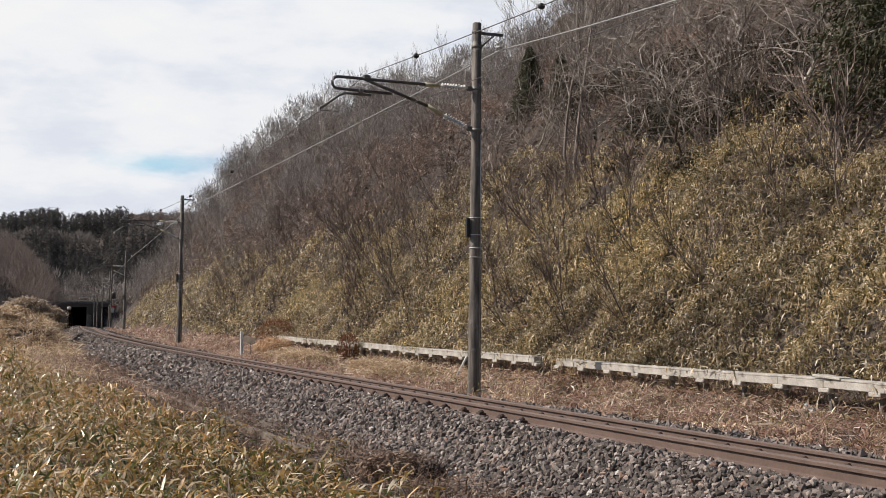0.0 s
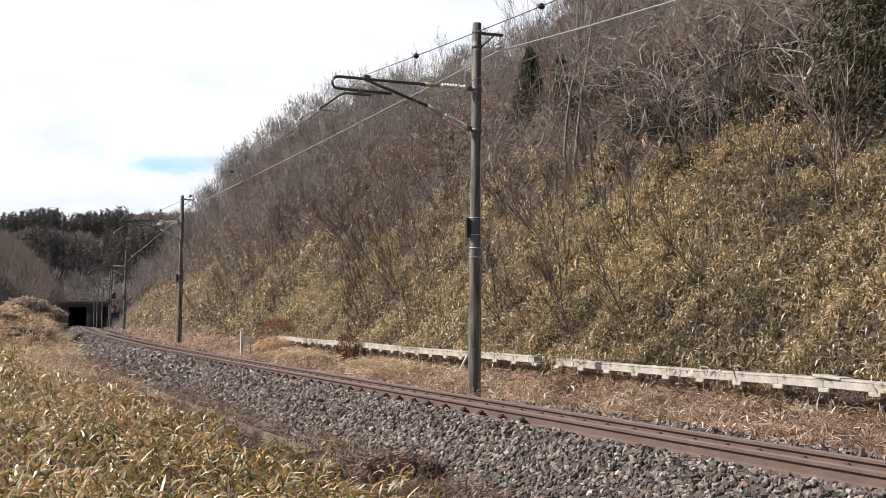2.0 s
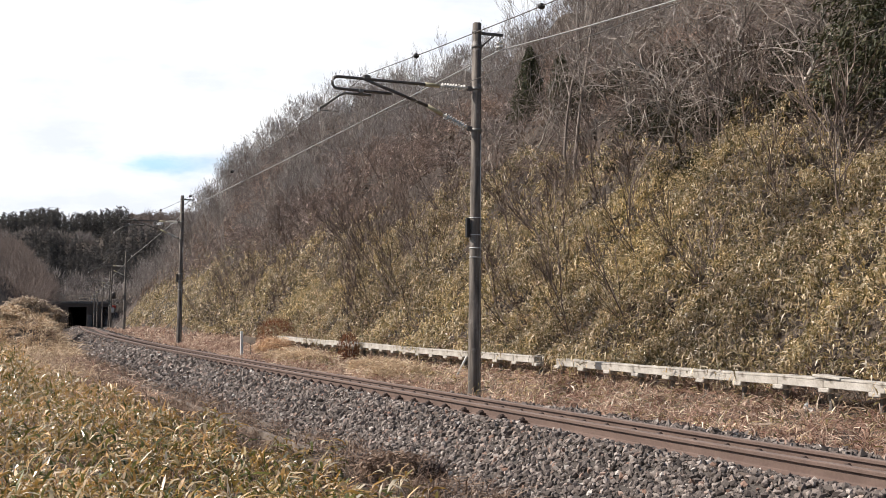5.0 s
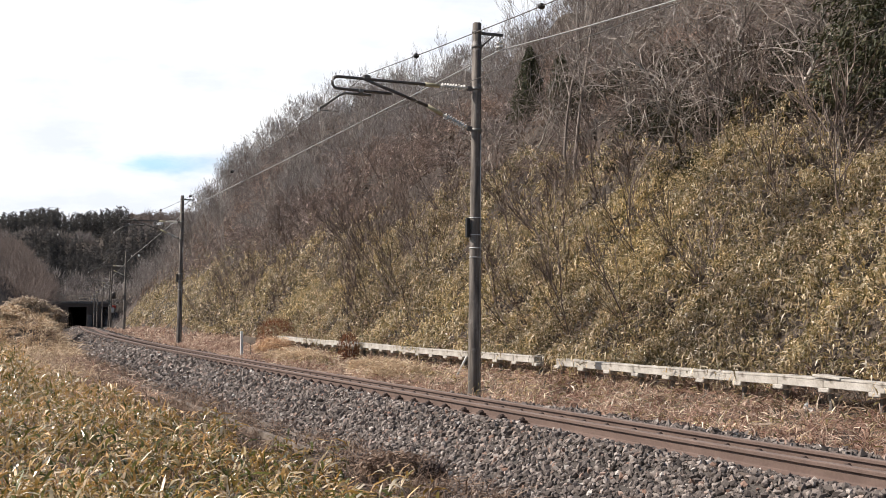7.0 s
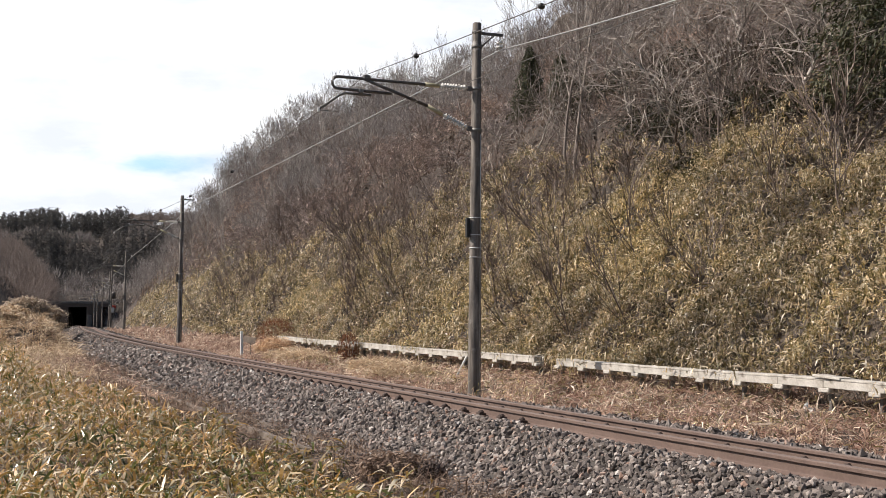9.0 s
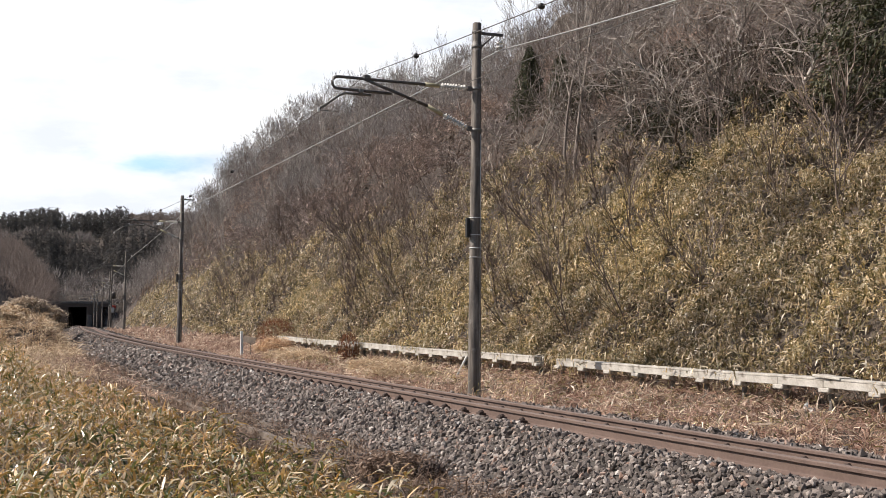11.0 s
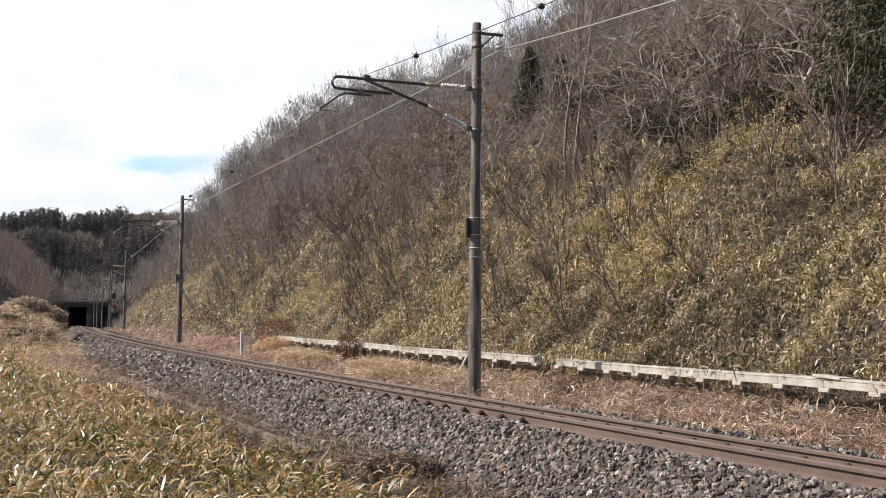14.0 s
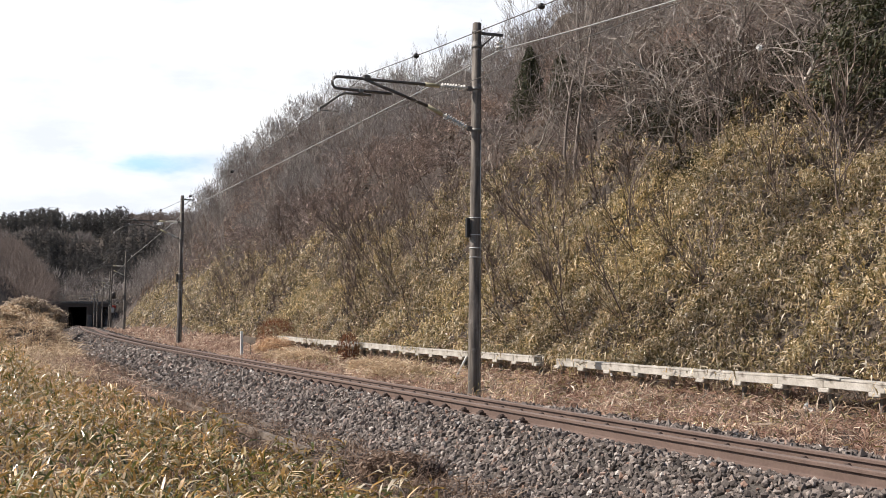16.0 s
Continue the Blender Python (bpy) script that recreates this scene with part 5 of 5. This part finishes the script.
def build_single_trees():
    slim = "slender pale-barked leafless tree on the slope"
    wide = "spreading pale-branched leafless tree above the bamboo grass"
    bare_tree(slim, 41.3, 15.0, 8.8, 0.080, 1, (10, 6, 4), 0.6, 0.45, 0.03, 0.45, wiggle=0.075)
    bare_tree(slim, 41.9, 15.0, 8.2, 0.068, 2, (9, 6, 4), 0.6, 0.5, 0.09, 0.45, wiggle=0.08)
    for i, (s, d, h, tilt) in enumerate(((30.2, 14.3, 4.6, -14), (32.6, 14.3, 4.8, -32), (27.2, 15.0, 4.2, 6), (34.5, 16.5, 5.4, -6), (28.6, 16.6, 5.0, 4), (31.2, 18.6, 5.6, 0),
                                         (36.5, 18.6, 5.6, -10), (25.8, 17.3, 4.6, 8), (38.8, 16.2, 4.8, -20), (34.0, 21.0, 6.0, 3), (29.0, 21.5, 6.0, -5), (40.0, 21.5, 6.2, 4), (45.5, 18.8, 6.0, 0), (50.0, 17.0, 5.0, 5), (24.0, 15.2, 3.6, 6), (27.6, 15.0, 3.8, -20), (35.2, 15.0, 4.0, 12), (37.2, 16.8, 4.6, -8), (32.0, 16.2, 4.4, 18), (29.6, 18.0, 5.0, -12), (27.0, 19.4, 5.2, 8), (47.5, 16.4, 4.6, -8), (54.0, 15.5, 4.2, 0))):
        bare_tree(wide, s, d, h, 0.064, 20 + i, (10, 6, 2), 1.1, 0.12, 0.35, 0.10, thin=0.009, wiggle=0.27, ratio=(0.55, 0.85), turn=i * 40 if i > 2 else 0, tilt=tilt if i < 3 or i == 8 else tilt / 2)
    sap = "thin dark leafless sapling in the bamboo grass"
    for i, (s, d, h) in enumerate(((43.3, 10.4, 3.4), (40.3, 12.0, 3.2), (40.1, 14.4, 3.0), (71.0, 12.5, 4.2), (67.2, 15.5, 4.6), (36.0, 12.2, 2.8), (22.6, 12.3, 2.4), (33.4, 12.9, 2.8), (52.0, 11.0, 3.6), (58.5, 12.0, 3.8))):
        bare_tree(sap, s, d, h, 0.032, 60 + i, (8, 5, 3), 0.6, 0.15, 0.3, 0.45, "sapling", SAPLING_BARK, 90 * i, 0.008, tilt=-18 + 4 * (i % 5))


def evergreen(label, s, d, h, r, n, seed, size=0.32):
    rng = np.random.default_rng(seed)
    p = P(s, d, gz(s, d) - 0.1)
    ob = thing("evergreen_tree", label, "tree", pose(*p))
    v, f = tube_np([(0, 0, 0), (0.05, 0, h * 0.5), (0, 0.03, h)], [h * 0.018, h * 0.012, 0.02], 8)
    solid("trunk", mesh_np("trunk", v, [f], True), BARK, ob)
    t = rng.beta(1.0, 1.4, n)
    z = h * (0.09 + 0.89 * t)
    a = rng.uniform(0, 2 * math.pi, n)
    lobes = 1 + 0.22 * np.sin(a * 5 + z * 2.1) + 0.18 * np.sin(z * 6 + a * 2)
    q = r * (1 - t) ** 0.7 * rng.beta(3, 1.1, n) * lobes
    base = np.stack([np.cos(a) * q, np.sin(a) * q, z + 0.15 * np.sin(a * 7 + z)], -1)
    v, f = leaf_arrays(rng, base, n, size, size * 0.25, (-0.5, 0.8), 0.7, a + rng.normal(0, 0.7, n), True)
    solid("crown", mesh_np("crown", v, f), NEEDLES, ob, "dense dark needles")


def heap_bush(name, label, category, s, d, r, h, n, seed, material, size=0.12, wide=0.2):
    """A low bush: crooked stems and a mass of small leaves."""
    rng = np.random.default_rng(seed)
    p = P(s, d, gz(s, d))
    ob = thing(name, label, category, pose(*p))
    st = Pile()
    for _ in range(26):
        a, q = rng.uniform(0, 6.3), r * rng.uniform(0.3, 1.0)
        tip = np.array([math.cos(a) * q, math.sin(a) * q, h * rng.uniform(0.5, 1.15)])
        v, f = tube_np([(0.2 * tip[0], 0.2 * tip[1], -0.05), tip * 0.55 + rng.normal(0, 0.05, 3), tip], [0.008, 0.006, 0.003], 3)
        st.add(v, [f])
    solid("stalk", st.mesh("stalk"), TWIG, ob)["kind"] = "stuff"
    u = rng.normal(0, 1, (n, 3))
    u /= np.linalg.norm(u, axis=1)[:, None]
    base = u * (rng.uniform(0.4, 1, n) ** 0.5)[:, None] * np.array([r, r, h * 0.55]) + np.array([0, 0, h * 0.5])
    base[:, 2] = np.maximum(base[:, 2], 0.02)
    v, f = leaf_arrays(rng, base, n, size, size * wide, (-0.8, 1.0), 0.6)
    solid("foliage", mesh_np("foliage", v, f), material, ob)["kind"] = "stuff"


build_brush()
build_far_conifers()
build_bridge()
build_far_fittings()
build_single_trees()
evergreen("dark green cedar at the top of the slope", 23.3, 14.75, 9.5, 2.0, 20000, 81, 0.20)
evergreen("dark green cedar at the top of the slope", 28.4, 20.5, 9.0, 2.3, 9000, 82, 0.30)
evergreen("small dark evergreen among the bare trees", 58.2, 20.6, 4.2, 1.05, 8000, 83, 0.16)
evergreen("small dark evergreen among the bare trees", 55.0, 20.9, 3.0, 0.8, 4000, 84, 0.16)
heap_bush("rusty_bush", "rust-brown withered bush at the trough's end", "bush", 54.6, 6.7, 0.9, 1.3, 2600, 91, RED_BUSH)
heap_bush("rusty_bush", "rust-brown withered bush hanging over the trough", "bush", 40.6, 6.1, 0.4, 1.0, 900, 92, RED_BUSH)
# near-black CLIP leaves stand in for the shaded hole in the fern
heap_bush("withered_fern", "dark brown withered fern clump with a shaded hole, beside the ballast", "fern", 12.9, -1.42, 0.17, 0.24, 420, 93, CLIP, 0.10)
heap_bush("withered_fern", "dark brown withered fern clump with a shaded hole, beside the ballast", "fern", 13.4, -1.65, 0.45, 0.30, 800, 94, DULL_STRAW, 0.14)
heap_bush("straw_tuft", "pale orange tuft of dead grass by the marker", "grass tuft", 47.6, 5.1, 0.75, 0.7, 2600, 95, ORANGE_STRAW, 0.34, 0.07)

for i, (s, d, r, h) in enumerate(((43.5, 4.9, 1.1, 0.42), (41.0, 4.6, 0.9, 0.36), (34.0, 5.0, 0.9, 0.38), (31.5, 4.8, 1.0, 0.40))):
    heap_bush("straw_tuft", "pale straw tuft of dead grass beside the track", "grass tuft", s, d, r, h, 2200, 140 + i, PALE_STRAW, 0.34, 0.06)
for i, (s, d, r, h) in enumerate(((62, -5.4, 1.2, 0.7), (65, -4.6, 1.0, 0.8), (66, -6.4, 1.4, 0.9))):
    heap_bush("plume_grass_heap", "pale straw-coloured heap of withered plume grass", "grass tuft", s, d, r, h, 1500, 120 + i, PALE_STRAW, 0.34)
heap_bush("grass_mound", "rounded brown mound of withered plume grass by the ballast", "grass tuft", 75.5, -2.75, 1.3, 1.45, 6500, 126, MOUND_GRASS, 0.34, 0.12)
heap_bush("grass_mound", "rounded brown mound of withered plume grass by the ballast", "grass tuft", 72.5, -3.7, 1.25, 1.3, 5500, 127, MOUND_GRASS, 0.34, 0.12)


def build_litter():
    rng = random.Random(9)
    for s, d, z, mat, label, name in ((16.15, 6.35, -0.30, WHITE, "crumpled white plastic sheet in the dead grass", "plastic_sheet"), (22.6, 13.2, 0.75, CREAM, "pale scrap caught on the bamboo grass", "plastic_scrap")):
        bm = bmesh.new()
        bmesh.ops.create_grid(bm, x_segments=9, y_segments=7, size=0.11)
        for v in bm.verts:
            v.co.z = 0.05 * math.sin(v.co.x * 31) * math.cos(v.co.y * 27) + rng.uniform(-0.03, 0.03)
        bmesh.ops.solidify(bm, geom=bm.faces[:], thickness=0.003)
        ob = thing(name, label, "litter", at(s, d, z if z < 0 else gz(s, d) + z))
        part("sheet", bm, mat, ob, m=pose(0, 0, 0.08, 35, 20, 10))


build_litter()


# ---- bamboo grass clumps that stir in the wind, and drifting seed fluff ----
SWAY = []


def build_clumps():
    rng = np.random.default_rng(101)
    kinds = []
    for i in range(5):
        st, lv = sasa_clump(rng, 9, 9, 0.58)
        ob = thing("bamboo_grass_clump", "clump of golden-green dwarf bamboo grass stirring in the wind", "bamboo grass", group="clumps on the near bank")
        solid("stalk", st, TWIG, ob)["kind"] = "stuff"
        solid("foliage", lv, SASA_GOLD, ob)["kind"] = "stuff"
        kinds.append(ob)
    n = 0
    while n < 46:
        s, d = rng.uniform(2, 17), rng.uniform(-7.5, -2.9)
        x, y = plan(s, d)
        if y < 5.5 or abs(x) > 0.36 * y + 0.2:
            continue
        m = pose(float(x), float(y), gz(s, d), 0, 0, rng.uniform(0, 360))
        ob = kinds[n] if n < 5 else copy_thing(kinds[n % 5], m)
        ob.matrix_basis = m
        SWAY.append((ob, m, rng.uniform(0, 6.3), rng.uniform(1.3, 2.2), rng.uniform(1.0, 2.6)))
        n += 1
    kinds = []
    for i in range(4):
        st, lv = sasa_clump(rng, 12, 9, 0.95)
        ob = thing("bamboo_grass_tuft", "tall tuft of olive dwarf bamboo grass stirring on the slope", "bamboo grass", group="tufts on the slope")
        solid("stalk", st, TWIG, ob)["kind"] = "stuff"
        solid("foliage", lv, SASA, ob)["kind"] = "stuff"
        kinds.append(ob)
    for n in range(40):
        s, d = rng.uniform(13, 36), rng.uniform(7.4, 12.5)
        p = P(s, d, gz(s, d))
        m = pose(p.x, p.y, p.z, 0, 0, rng.uniform(0, 360)) @ Matrix.Diagonal((1, 1, 1, 1))
        ob = kinds[n] if n < 4 else copy_thing(kinds[n % 4], m)
        ob.matrix_basis = m
        SWAY.append((ob, m, rng.uniform(0, 6.3), rng.uniform(1.2, 2.0), rng.uniform(1.0, 2.4)))


def build_fluff():
    made = []
    rng = random.Random(4)
    for i in range(5):
        bm = bmesh.new()
        bmesh.ops.create_icosphere(bm, subdivisions=2, radius=0.5)
        for v in bm.verts:
            v.co *= rng.uniform(0.45, 1.3)
        ob = thing("seed_fluff", "tiny white tuft of seed fluff drifting on the wind", "seed fluff", group="drifting fluff")
        part("tuft", bm, FLUFF, ob, m=Matrix.Scale(0.022, 4))
        made.append(ob)
    return made


build_clumps()
fluff = build_fluff()

build_stones()


# ---- what moves ----
def motions():
    rows = [(0.0, pose(0, 0, 0, 0, 0, 0)), (8.0, pose(0, 0, 0, 0, 0, 0.32)), (16.0, pose(0, 0, 0, 0, 0, 0.65))]
    walk(cloud_backdrop, rows)
    # gusts lean every clump over and let it spring back
    for ob, m, phase, period, size in SWAY:
        rows = []
        for i in range(33):
            t = i * 0.5
            gust = 0.55 + 0.45 * math.sin(t * 0.8 + phase * 0.3)
            a = size * gust * math.sin(2 * math.pi * t / period + phase)
            b = size * 0.6 * gust * math.sin(2 * math.pi * t / (period * 1.37) + phase * 2)
            rows.append((t, m @ pose(0, 0, 0, a, b, 0)))
        walk(ob, rows)
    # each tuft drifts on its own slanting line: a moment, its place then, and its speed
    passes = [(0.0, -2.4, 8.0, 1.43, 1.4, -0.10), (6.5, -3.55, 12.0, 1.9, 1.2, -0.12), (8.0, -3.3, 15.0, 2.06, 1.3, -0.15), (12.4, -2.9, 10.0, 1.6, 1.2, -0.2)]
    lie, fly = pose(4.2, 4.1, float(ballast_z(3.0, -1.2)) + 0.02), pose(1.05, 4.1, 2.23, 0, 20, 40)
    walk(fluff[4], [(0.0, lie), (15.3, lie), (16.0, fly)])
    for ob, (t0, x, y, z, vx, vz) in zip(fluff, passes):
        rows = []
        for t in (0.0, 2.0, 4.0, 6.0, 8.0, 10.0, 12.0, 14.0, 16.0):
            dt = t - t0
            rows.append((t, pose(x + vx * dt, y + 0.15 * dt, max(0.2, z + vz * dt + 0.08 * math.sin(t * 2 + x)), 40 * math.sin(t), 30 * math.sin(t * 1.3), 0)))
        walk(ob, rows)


motions()
